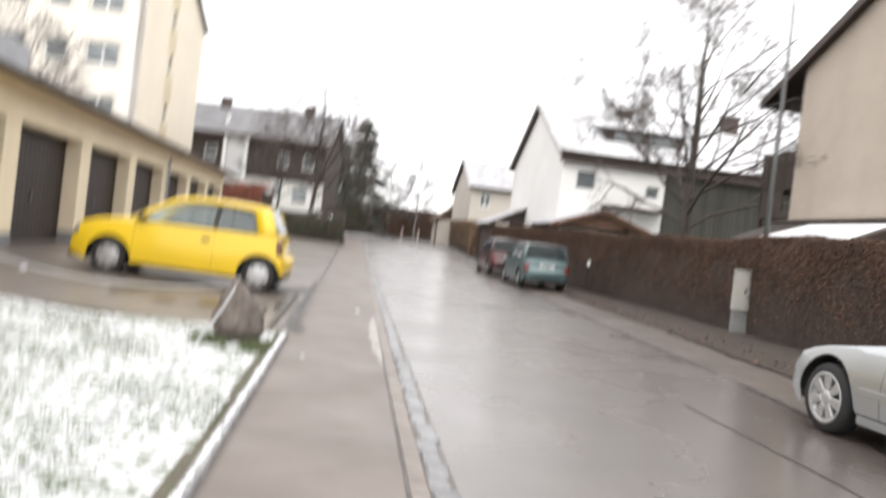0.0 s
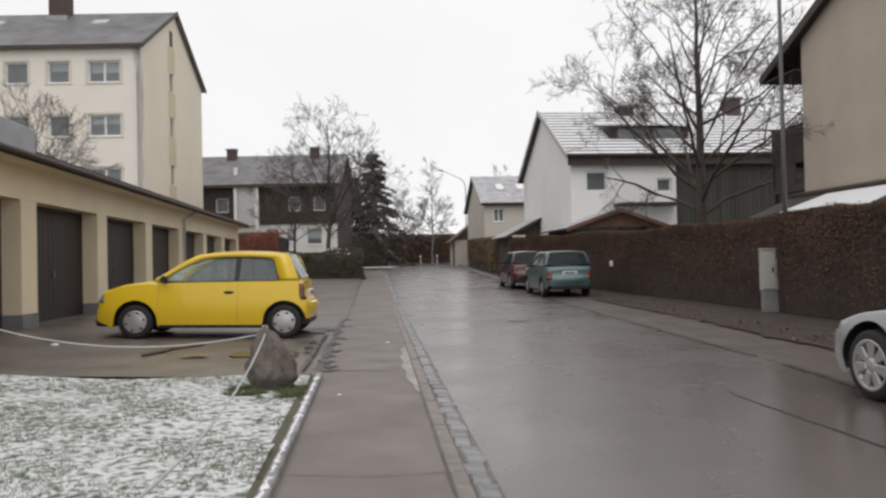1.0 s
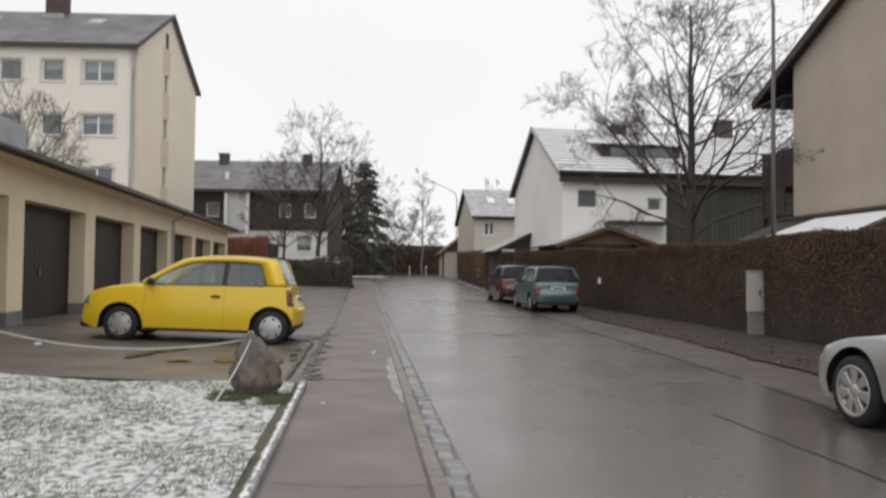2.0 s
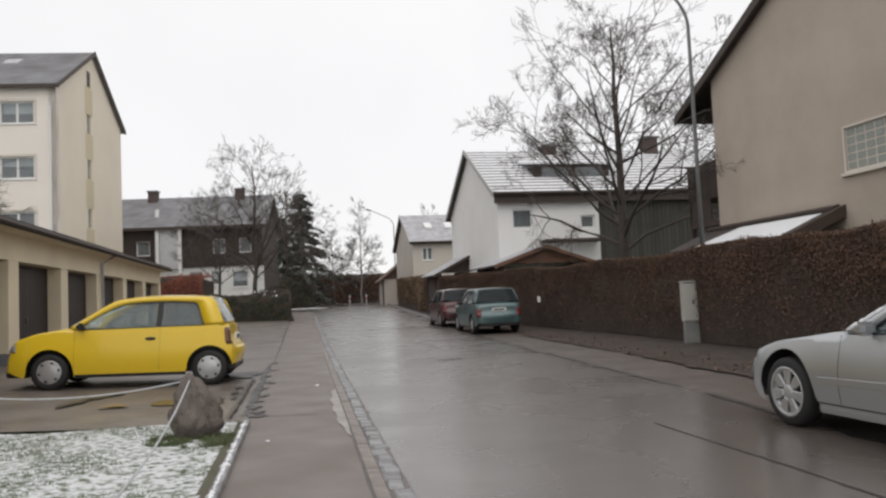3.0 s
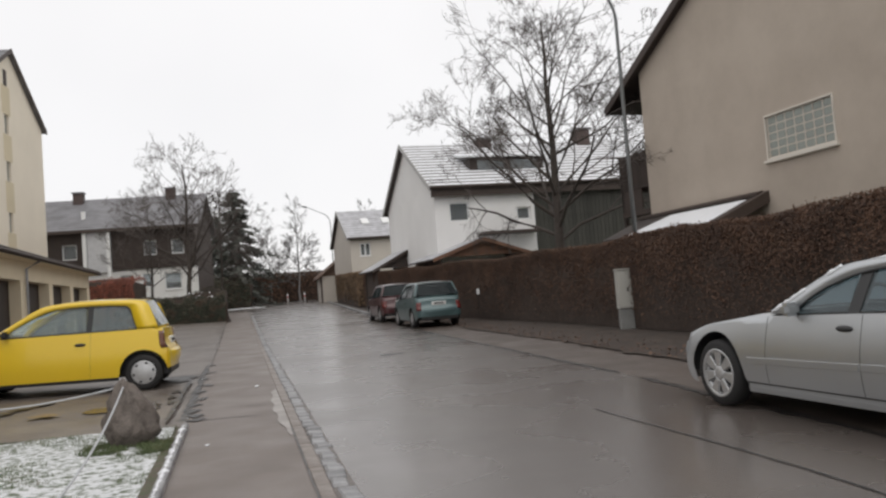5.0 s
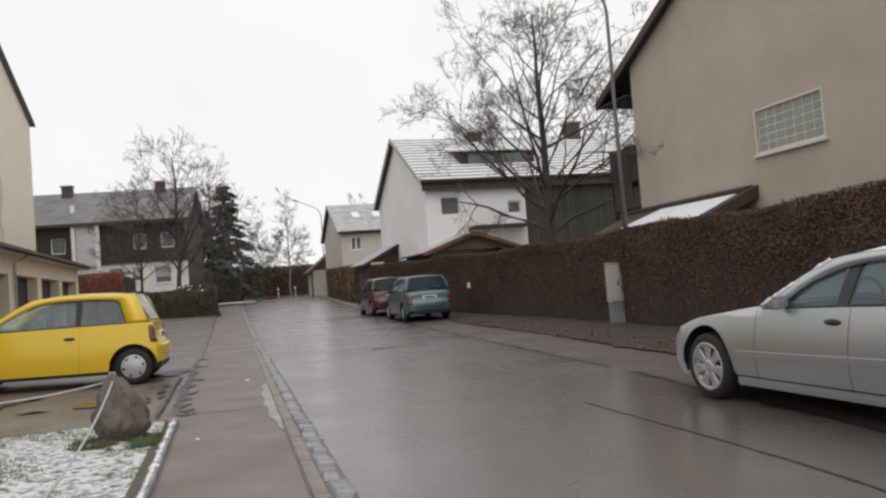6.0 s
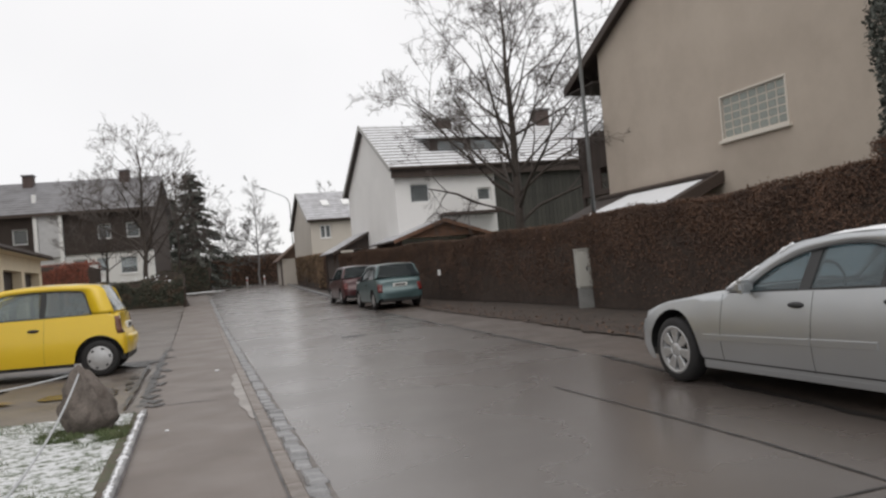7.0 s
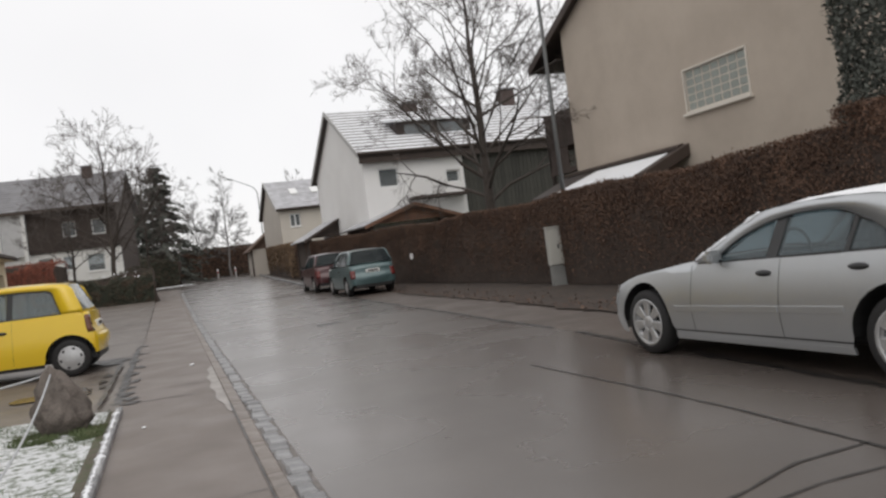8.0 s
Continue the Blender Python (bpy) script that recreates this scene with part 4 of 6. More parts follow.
    part("underbody", box((0.18, -hw + 0.24, sill + 0.02), (L - 0.18, hw - 0.24, 0.52), 0.03), BLACK_PLASTIC, root)
    # greenhouse
    H = max(z for _, z in roof)

    def side_y(u, z):
        zb = shoulder(u)
        t = max(0.0, (z - zb) / (H - zb))
        w = half(min(max(u, 0.7), L - 0.35), zb)
        return w + (roof_hw - w) * t ** 1.15 - 0.006

    def side_panel(nm, poly, mat, s, thick, inset=0.0, lab=""):
        bm = bmesh.new()
        o = [bm.verts.new((u, s * (side_y(u, z) - inset), z)) for u, z in poly]
        i = [bm.verts.new((u, s * (side_y(u, z) - inset - thick), z)) for u, z in poly]
        bm.faces.new(o)
        bm.faces.new(i[::-1])
        for k in range(len(poly)):
            bm.faces.new((o[k], i[k], i[(k + 1) % len(poly)], o[(k + 1) % len(poly)]))
        return part(nm, bm, mat, root, lab)
    rows_ = []
    ru = [roof[0][0] + (roof[-1][0] - roof[0][0]) * i / 16 for i in range(17)]
    verts, faces = [], []
    for dz in (0, -0.035):
        grid([[(u, (roof_hw - 0.004) * t, lerp_list(roof, u) + 0.035 * (1 - t * t) + dz) for t in [-1 + 2 * k / ny for k in range(ny + 1)]] for u in ru])
    sheet("roof", verts, faces, paint, root, smooth=True)
    outer = smooth_curve([cowl, ((cowl[0] + roof[0][0]) / 2 - 0.01, (cowl[1] + roof[0][1]) / 2 + 0.015)] + list(roof) + [((c_low[0] + roof[-1][0]) / 2 + 0.015, (c_low[1] + roof[-1][1]) / 2 + 0.02), c_low], 48)
    inner = smooth_curve(dlo, 48)

    def band(nm, one, two, mat, s, thick, inset, lab=""):
        bm = bmesh.new()
        rows4 = []
        for (u, z), (u2, z2) in zip(one, two):
            rows4.append([bm.verts.new((u, s * (side_y(u, z) - inset), z)), bm.verts.new((u2, s * (side_y(u2, z2) - inset), z2)),
                          bm.verts.new((u2, s * (side_y(u2, z2) - inset - thick), z2)), bm.verts.new((u, s * (side_y(u, z) - inset - thick), z))])
        for p, q in zip(rows4, rows4[1:]):
            for j in range(4):
                bm.faces.new((p[j], p[(j + 1) % 4], q[(j + 1) % 4], q[j]))
        bm.faces.new(rows4[0])
        bm.faces.new(rows4[-1][::-1])
        return part(nm, bm, mat, root, lab, True)

    def arch_z(u):
        best = [(p, q) for p, q in zip(inner, inner[1:]) if min(p[0], q[0]) <= u <= max(p[0], q[0]) and p[0] != q[0]]
        return max(p[1] + (q[1] - p[1]) * (u - p[0]) / (q[0] - p[0]) for p, q in best) if best else shoulder(u)
    cu, cz = sum(p[0] for p in inner) / len(inner), sum(p[1] for p in inner) / len(inner)
    seal = [(u + (cu - u) * 0.02, z - 0.016 if z > cz else z) for u, z in inner]
    edges = [inner[0][0]] + [e for p, w in posts for e in (p - w / 2, p + w / 2)] + [inner[-1][0]]
    for s in (-1, 1):
        band("window_arch", outer, inner, paint, s, 0.045, 0.0)
        band("window_seal", inner, seal, BLACK_PLASTIC, s, 0.02, -0.003, "black rubber seal")
        for p, w in posts:
            side_panel("pillar", [(p - w / 2, shoulder(p) - 0.005), (p - w / 2 + 0.03, arch_z(p - w / 2 + 0.03)), (p + w / 2 + 0.03, arch_z(p + w / 2 + 0.03)), (p + w / 2, shoulder(p) - 0.005)], BLACK_PLASTIC, s, 0.05, 0.006, "black centre pillar")
        for a, b in zip(edges[::2], edges[1::2]):
            arc = [p for p in inner if a + 0.012 < p[0] < b - 0.012]
            poly = [(a, shoulder(a) - 0.004)] + ([(a, arch_z(a + 0.001))] if a > inner[0][0] else []) + arc + ([(b, arch_z(b - 0.001))] if b < inner[-1][0] else []) + [(b, shoulder(b) - 0.004)]
            pane = side_panel("side_window", poly, pane_mat, s, 0.006, 0.016, "tinted side window")
            pane.visible_shadow = False
            side_panel("window_seal", [(a, shoulder(a) - 0.012), (a + 0.01, shoulder(a) + 0.016), (b - 0.01, shoulder(b) + 0.016), (b, shoulder(b) - 0.012)], BLACK_PLASTIC, s, 0.015, -0.007)

    def cross_pane(nm, low_pt, high_pt, bow):
        verts_, faces_ = [], []
        for layer in (0, 0.008):
            base = len(verts_)
            for i in range(5):
                t = i / 4
                u, z = low_pt[0] + (high_pt[0] - low_pt[0]) * t, low_pt[1] + (high_pt[1] - low_pt[1]) * t
                w = side_y(u, z) - 0.02
                for k in range(9):
                    q = -1 + k / 4
                    verts_.append((u + bow * (1 - q * q) + (layer if bow < 0 else -layer), w * q, z + 0.012 * (1 - q * q)))
            for i in range(4):
                for k in range(8):
                    faces_.append((base + i * 9 + k, base + i * 9 + k + 1, base + (i + 1) * 9 + k + 1, base + (i + 1) * 9 + k))
        ob = sheet(nm, verts_, faces_, pane_mat, root, "tinted curved glass", True)
        ob.visible_shadow = False
        return ob
    cross_pane("windscreen", (cowl[0] - 0.02, cowl[1] + 0.02), (roof[0][0], roof[0][1] + 0.01), -0.10)
    cross_pane("rear_window", (deck[0] + 0.01, deck[1] + 0.01), (roof[-1][0], roof[-1][1] + 0.005), 0.05)
    # cabin
    part("dashboard", box((cowl[0] + 0.05, -hw + 0.22, 0.5), (cowl[0] + 0.5, hw - 0.22, cowl[1] - 0.03), 0.05), BLACK_PLASTIC, root)
    sx = cowl[0] + 1.05
    for y in (-0.36, 0.36):
        part("seat", box((sx - 0.1, y - 0.24, 0.35), (sx + 0.45, y + 0.24, 0.55), 0.06, 2), SEAT, root)
        part("seat_back", box((-0.08, -0.24, 0), (0.08, 0.24, 0.6), 0.06, 2), SEAT, root, at=pose(sx + 0.5, y, 0.5, 0, 12, 0))
        part("headrest", box((-0.05, -0.13, 0), (0.05, 0.13, 0.17), 0.045, 2), SEAT, root, at=pose(sx + 0.66, y, 1.12, 0, 8, 0))
    part("rear_bench", box((sx + 1.15, -hw + 0.24, 0.35), (sx + 1.35, hw - 0.24, 0.98), 0.06, 2), SEAT, root)
    part("steering_wheel", lathe([(0.17, -0.012), (0.185, 0.0), (0.17, 0.012), (0.155, 0.0), (0.17, -0.012)], 20), BLACK_PLASTIC, root, at=pose(sx - 0.32, -0.36, 0.9, 0, -60, 90))
    # wheels
    for c in arches:
        for s in (-1, 1):
            wheel(root, c, s * (hw - 0.115), r, s, style)
            bm = bmesh.new()
            n = 16
            pts = [(c + ra * 1.005 * math.cos(math.pi * k / n), r + ra * 1.005 * math.sin(math.pi * k / n)) for k in range(n + 1)]
            o = [bm.verts.new((u, s * (half(min(max(u, 0), L), max(z, sill)) - 0.008), max(z, sill))) for u, z in pts]
            i = [bm.verts.new((u, s * (hw - 0.26), max(z, sill))) for u, z in pts]
            for k in range(n):
                bm.faces.new((o[k], o[k + 1], i[k + 1], i[k]))
            bm.faces.new(i)
            part("arch_liner", bm, BLACK_PLASTIC, root)

    def strip_on(nm, u0, z0, u1, z1, wide, mat, proud=0.004, lab="", both=True, n=8):
        for s in ((-1, 1) if both else (-1,)):
            bm = bmesh.new()
            upright = abs(z1 - z0) > abs(u1 - u0)
            prev = None
            for k in range(n + 1):
                t = k / n
                u, z = u0 + (u1 - u0) * t, z0 + (z1 - z0) * t
                du, dz = (wide / 2, 0) if upright else (0, wide / 2)
                ring = [bm.verts.new((u - du, s * (half(u - du, z - dz) + proud), z - dz)), bm.verts.new((u + du, s * (half(u + du, z + dz) + proud), z + dz)),
                        bm.verts.new((u + du, s * (half(u + du, z + dz) - 0.02), z + dz)), bm.verts.new((u - du, s * (half(u - du, z - dz) - 0.02), z - dz))]
                if prev:
                    for j in range(4):
                        bm.faces.new((prev[j], prev[(j + 1) % 4], ring[(j + 1) % 4], ring[j]))
                else:
                    bm.faces.new(ring)
                prev = ring
            bm.faces.new(prev[::-1])
            part(nm, bm, mat, root, lab)
    for u in seam_u:
        strip_on("door_gap", u, sill + 0.06, u + 0.02, shoulder(u) - 0.005, gap, BLACK_PLASTIC, 0.0015)
    for u, z in handles:
        for s in (-1, 1):
            bm = bmesh.new()
            bmesh.ops.create_uvsphere(bm, u_segments=14, v_segments=8, radius=1, matrix=Matrix.Diagonal((0.085, 0.03, 0.026, 1)))
            part("door_handle", bm, BLACK_PLASTIC, root, "dark rounded door handle", True, at=Matrix.Translation((u, s * half(u, z), z)))
    g0, g1 = arches[0] + ra + 0.02, arches[1] - ra - 0.02
    strip_on("sill_trim", g0, sill + 0.015, g1, sill + 0.015, 0.05, sill_mat or BLACK_PLASTIC, 0.003)
    if sill_mat:
        strip_on("sill_gap", g0, sill + 0.075, g1, sill + 0.075, 0.012, BLACK_PLASTIC, 0.0015)
    # mirrors
    for s in (-1, 1):
        mu, mz = dlo[0][0] + 0.08, dlo[0][1] + 0.05
        part("wing_mirror", box((-0.05, -0.075, -0.05), (0.06, 0.075, 0.06), 0.03, 2), paint if style == "alloy" else BLACK_PLASTIC, root, at=pose(mu, s * (side_y(mu, mz) + 0.085), mz))
    # lamps and bumpers
    def wrap(nm, s, front, z0, z1, back, across, mat, proud=0.012):
        """A lens that follows the body round one corner: back along the side, across over the end."""
        e, out = (0.0, -1) if front else (L, 1)
        bm = bmesh.new()
        cols = []
        for k in range(4):
            u = e - out * back * (1 - k / 3)
            cols.append(("side", u))
        for k in range(1, 5):
            cols.append(("end", 1 - across * k / 4))
        grid_v = []
        for j in range(5):
            z = z0 + (z1 - z0) * j / 4
            line = []
            for how, q in cols:
                if how == "side":
                    zz = min(z, shoulder(q) - 0.012)
                    line.append(bm.verts.new((q + out * proud * 0.4, s * (half(q, zz) + proud), zz)))
                else:
                    zz = min(z, shoulder(e) - 0.008)
                    kk = (zz - low(e)) / (shoulder(e) - low(e))
                    bulge = (0.10 if front else 0.07) * (0.55 + 0.45 * math.sin(math.pi * min(1, 0.15 + kk)))
                    line.append(bm.verts.new((e + out * (bulge * (1 - q * q) + proud), s * half(e, zz) * q, zz)))
            grid_v.append(line)
        for r0, r1 in zip(grid_v, grid_v[1:]):
            for k in range(len(cols) - 1):
                bm.faces.new((r0[k], r0[k + 1], r1[k + 1], r1[k]))
        ret = bmesh.ops.extrude_face_region(bm, geom=bm.faces[:])
        for v in [g for g in ret["geom"] if isinstance(g, bmesh.types.BMVert)]:
            v.co -= Vector((out * 0.02, s * 0.02, 0))
        for v in bm.verts:
            v.co.x -= tilt(v.co.x, v.co.z)
        part(nm, bm, mat, root, smooth=True)
    for s in (-1, 1):
        zf = shoulder(0.16)
        wrap("headlight", s, True, zf - 0.19, zf - 0.06, 0.13, 0.45, LAMP_CLEAR)
        zt = shoulder(L - 0.02)
        wrap("tail_light", s, False, zt - 0.29, zt - 0.02, 0.075, 0.15, LAMP_RED if lamps == "red" else LAMP_SMOKE)
    verts, faces = [], []
    zc = sill + 0.33
    n = 14
    ring = []
    for k in range(n + 1):
        t = -1 + 2 * k / n
        bend = 0.22 * abs(t) ** 3.2
        near = arches[1] + ra + 0.012
        wv = half(L - 0.1, zc) + 0.012
        ring.append([(L + 0.085 - bend - 0.03, wv * t, zc - 0.17), (L + 0.10 - bend, wv * t, zc - 0.05), (L + 0.10 - bend, wv * t, zc + 0.05), (L + 0.075 - bend, wv * t, zc + 0.09), (max(near, L - 0.06 - bend), wv * t * 0.97, zc + 0.10)])
        ring[-1] = [(max(near, p[0]), p[1], p[2]) for p in ring[-1]]
    grid(ring)
    sheet("rear_bumper", verts, faces, paint, root, smooth=True)
    part("lower_valance", box((L - 0.24, -hw * 0.78, sill + 0.02), (L + 0.02, hw * 0.78, zc - 0.16), 0.03), BLACK_PLASTIC, root)
    part("front_valance", box((-0.05, -hw * 0.72, sill + 0.0), (0.3, hw * 0.72, sill + 0.14), 0.03), BLACK_PLASTIC, root)
    part("number_plate", box((L + 0.03 - lean, -0.24, plate_z - 0.055), (L + 0.07 - lean * 0.8, 0.24, plate_z + 0.055), 0.006), PLATE, root)
    part("plate_marks", box((L + 0.06 - lean, -0.17, plate_z - 0.025), (L + 0.0725 - lean * 0.8, 0.17, plate_z + 0.025)), BLACK_PLASTIC, root)
    return root, half, shoulder


YEL_TOP = [(0, 0.50), (0.05, 0.68), (0.15, 0.785), (0.45, 0.875), (0.86, 0.935), (1.1, 0.925), (2.0, 0.94), (2.9, 0.955), (3.25, 0.965), (3.41, 0.955), (3.46, 0.93)]
car(pose(-5.87, 13.36, court_z(-5.98, 13), 0, 1.4, 3.5), "small bright yellow three-door hatchback parked by the garages", PAINT_YELLOW,
          3.46, 0.80, 2.43, 0.66, 0.283, YEL_TOP, 0.19, (0.95, 0.95), (3.32, 0.985),
          [(1.63, 1.375), (1.95, 1.42), (2.3, 1.435), (2.7, 1.43), (3.12, 1.395)],
          [(1.05, 0.93), (1.33, 1.115), (1.70, 1.295), (2.0, 1.345), (2.4, 1.357), (2.72, 1.345), (2.89, 1.315), (2.95, 1.15), (3.01, 0.965)], ((2.30, 0.075),),
          (3.32, 0.975), 0.65, "cap", 0.2, 0.07, crown=0.025, lean=0.09, seam_u=(1.02, 2.31), gap=0.003, handles=((2.18, 0.77),), plate_z=0.75, pane_mat=CLEAR_GLASS)
SIL_TOP = [(0, 0.46), (0.05, 0.56), (0.2, 0.655), (0.7, 0.77), (1.3, 0.85), (1.5, 0.85), (2.6, 0.88), (3.4, 0.905), (3.9, 0.94), (4.4, 0.92), (4.52, 0.82)]
SIL_ROOF = [(2.12, 1.225), (2.42, 1.27), (2.78, 1.285), (3.15, 1.275), (3.5, 1.23)]
SIL = car(pose(3.64, 6.74, 0.0, 0, 0, -83) @ Matrix.Translation((-0.76, 0.865, 0)), "silver four-door saloon parked half on the verge, dusted with snow", PAINT_SILVER,
          4.53, 0.865, 2.715, 0.76, 0.31, SIL_TOP, 0.19, (1.48, 0.866), (3.95, 0.955),
          SIL_ROOF,
          [(1.72, 0.855), (1.92, 1.01), (2.2, 1.14), (2.48, 1.20), (2.74, 1.215), (2.98, 1.19), (3.24, 1.09), (3.56, 0.915)], ((2.37, 0.11), (3.06, 0.04)),
          (3.95, 0.945), 0.585, "alloy", 0.24, 0.14, crown=0.03, belt_tuck=0.08, lamps="red", seam_u=(1.45, 2.46), gap=0.004, handles=((2.32, 0.765), (3.18, 0.80)), plate_z=0.72, sill_mat=PAINT_SILVER)
TEAL_TOP = [(0, 0.58), (0.06, 0.70), (0.2, 0.80), (0.7, 0.9), (1.1, 0.95), (1.4, 0.95), (2.6, 0.98), (3.5, 1.0), (3.8, 0.98), (3.88, 0.85)]
car(pose(2.82, 28.9, gz(27), 0, 0, -84.5) @ Matrix.Translation((0, 0.80, 0)), "dull teal hatchback parked on the verge behind a red car", PAINT_TEAL,
    3.9, 0.81, 2.45, 0.75, 0.30, TEAL_TOP, 0.21, (1.1, 0.97), (3.72, 1.03),
    [(1.78, 1.43), (2.2, 1.48), (2.6, 1.49), (3.1, 1.48), (3.5, 1.44)],
    [(1.25, 0.955), (1.55, 1.17), (1.9, 1.37), (2.3, 1.41), (2.8, 1.41), (3.15, 1.38), (3.28, 1.2), (3.3, 0.995)], ((2.38, 0.07),),
    (3.72, 1.02), 0.60, "cap", 0.2, 0.1, lean=0.08, lamps="red", seam_u=(1.2, 2.38), handles=((2.25, 0.82),), plate_z=0.78, pane_mat=DARK_GLASS)
car(pose(2.2, 34.4, gz(32.5), 0, 0, -84.5) @ Matrix.Translation((0, 0.80, 0)), "dark red hatchback parked on the verge ahead of another", PAINT_RED,
    3.9, 0.81, 2.45, 0.75, 0.30, TEAL_TOP, 0.21, (1.1, 0.97), (3.72, 1.03),
    [(1.78, 1.43), (2.2, 1.48), (2.6, 1.49), (3.1, 1.48), (3.5, 1.44)],
    [(1.25, 0.955), (1.55, 1.17), (1.9, 1.37), (2.3, 1.41), (2.8, 1.41), (3.15, 1.38), (3.28, 1.2), (3.3, 0.995)], ((2.38, 0.07),),
    (3.72, 1.02), 0.60, "cap", 0.2, 0.1, lean=0.08, lamps="red", seam_u=(1.2, 2.38), handles=((2.25, 0.82),), plate_z=0.78, pane_mat=DARK_GLASS)
# extra trim of the saloon
root, sil_half, _ = SIL
for s in (-1, 1):
    for u0, u1 in ((1.22, 2.45), (2.47, 3.05)):
        bm = bmesh.new()
        prev = None
        for k in range(7):
            u = u0 + (u1 - u0) * k / 6
            y = s * sil_half(u, 0.50)
            dz = 0.022 * (u - 1.9)
            ringv = [bm.verts.new((u, y + s * 0.004, 0.45 + dz)), bm.verts.new((u, y + s * 0.005, 0.50 + dz)), bm.verts.new((u, y - s * 0.01, 0.51 + dz)), bm.verts.new((u, y - s * 0.01, 0.442 + dz))]
            if prev:
                for j in range(4):
                    bm.faces.new((prev[j], prev[(j + 1) % 4], ringv[(j + 1) % 4], ringv[j]))
            else:
                bm.faces.new(ringv)
            prev = ringv
        bm.faces.new(prev[::-1])
        part("rub_strip", bm, PAINT_SILVER, root)
rng_snow = np.random.default_rng(5)
verts, faces = [], []
for i in range(13):
    for k in range(9):
        u, t = 2.12 + 1.38 * i / 12, -0.97 + 1.94 * k / 8
        z = lerp_list(SIL_ROOF, u) + 0.035 * (1 - t * t) + 0.006 + 0.012 * rng_snow.random() * (0 < i < 12 and 0 < k < 8)
        verts.append((u, 0.575 * t, z))
for i in range(12):
    for k in range(8):
        faces.append((i * 9 + k, i * 9 + k + 1, (i + 1) * 9 + k + 1, (i + 1) * 9 + k))
sheet("roof_snow", verts, faces, SNOW, root, "thin snow on the roof", True)
slush = []
for i in range(24):
    t = i / 23
    slush.append((1.52 + 0.60 * t, -0.79 + 0.19 * t, 0.885 + 0.35 * t))
part("windscreen_snow", tube(slush, [0.006 + 0.02 * rng_snow.random() for _ in slush], 7), SNOW, root, "slush along the windscreen edge", True)

# ---- hedges ----
def leaf_cloud(rng, centres, normals, size, spread):
    """Small folded leaves at the centres, as one vertex and face list."""
    n = len(centres)
    d = normals + rng.normal(0, spread, (n, 3))
    d /= np.linalg.norm(d, axis=1, keepdims=True)
    r = rng.normal(0, 1, (n, 3))
    u = np.cross(d, r)
    u /= np.linalg.norm(u, axis=1, keepdims=True)
    w = np.cross(d, u)
    s = size * rng.uniform(0.6, 1.4, (n, 1))
    v = np.stack([centres - u * s, centres + w * s * 0.55, centres + u * s, centres - w * s * 0.55], 1).reshape(-1, 3)
    f = np.arange(4 * n).reshape(n, 4)
    return v, f


def cloud_mesh(name, v, f, mat, parent, label=""):
    me = bpy.data.meshes.new(name)
    me.vertices.add(len(v))
    me.vertices.foreach_set("co", np.asarray(v, dtype=np.float32).ravel())
    me.loops.add(f.size)
    me.loops.foreach_set("vertex_index", f.ravel().astype(np.int32))
    me.polygons.add(len(f))
    k = f.shape[1]
    me.polygons.foreach_set("loop_start", np.arange(0, f.size, k, dtype=np.int32))
    me.update(calc_edges=True)
    return place(name, me, mat, parent, label)


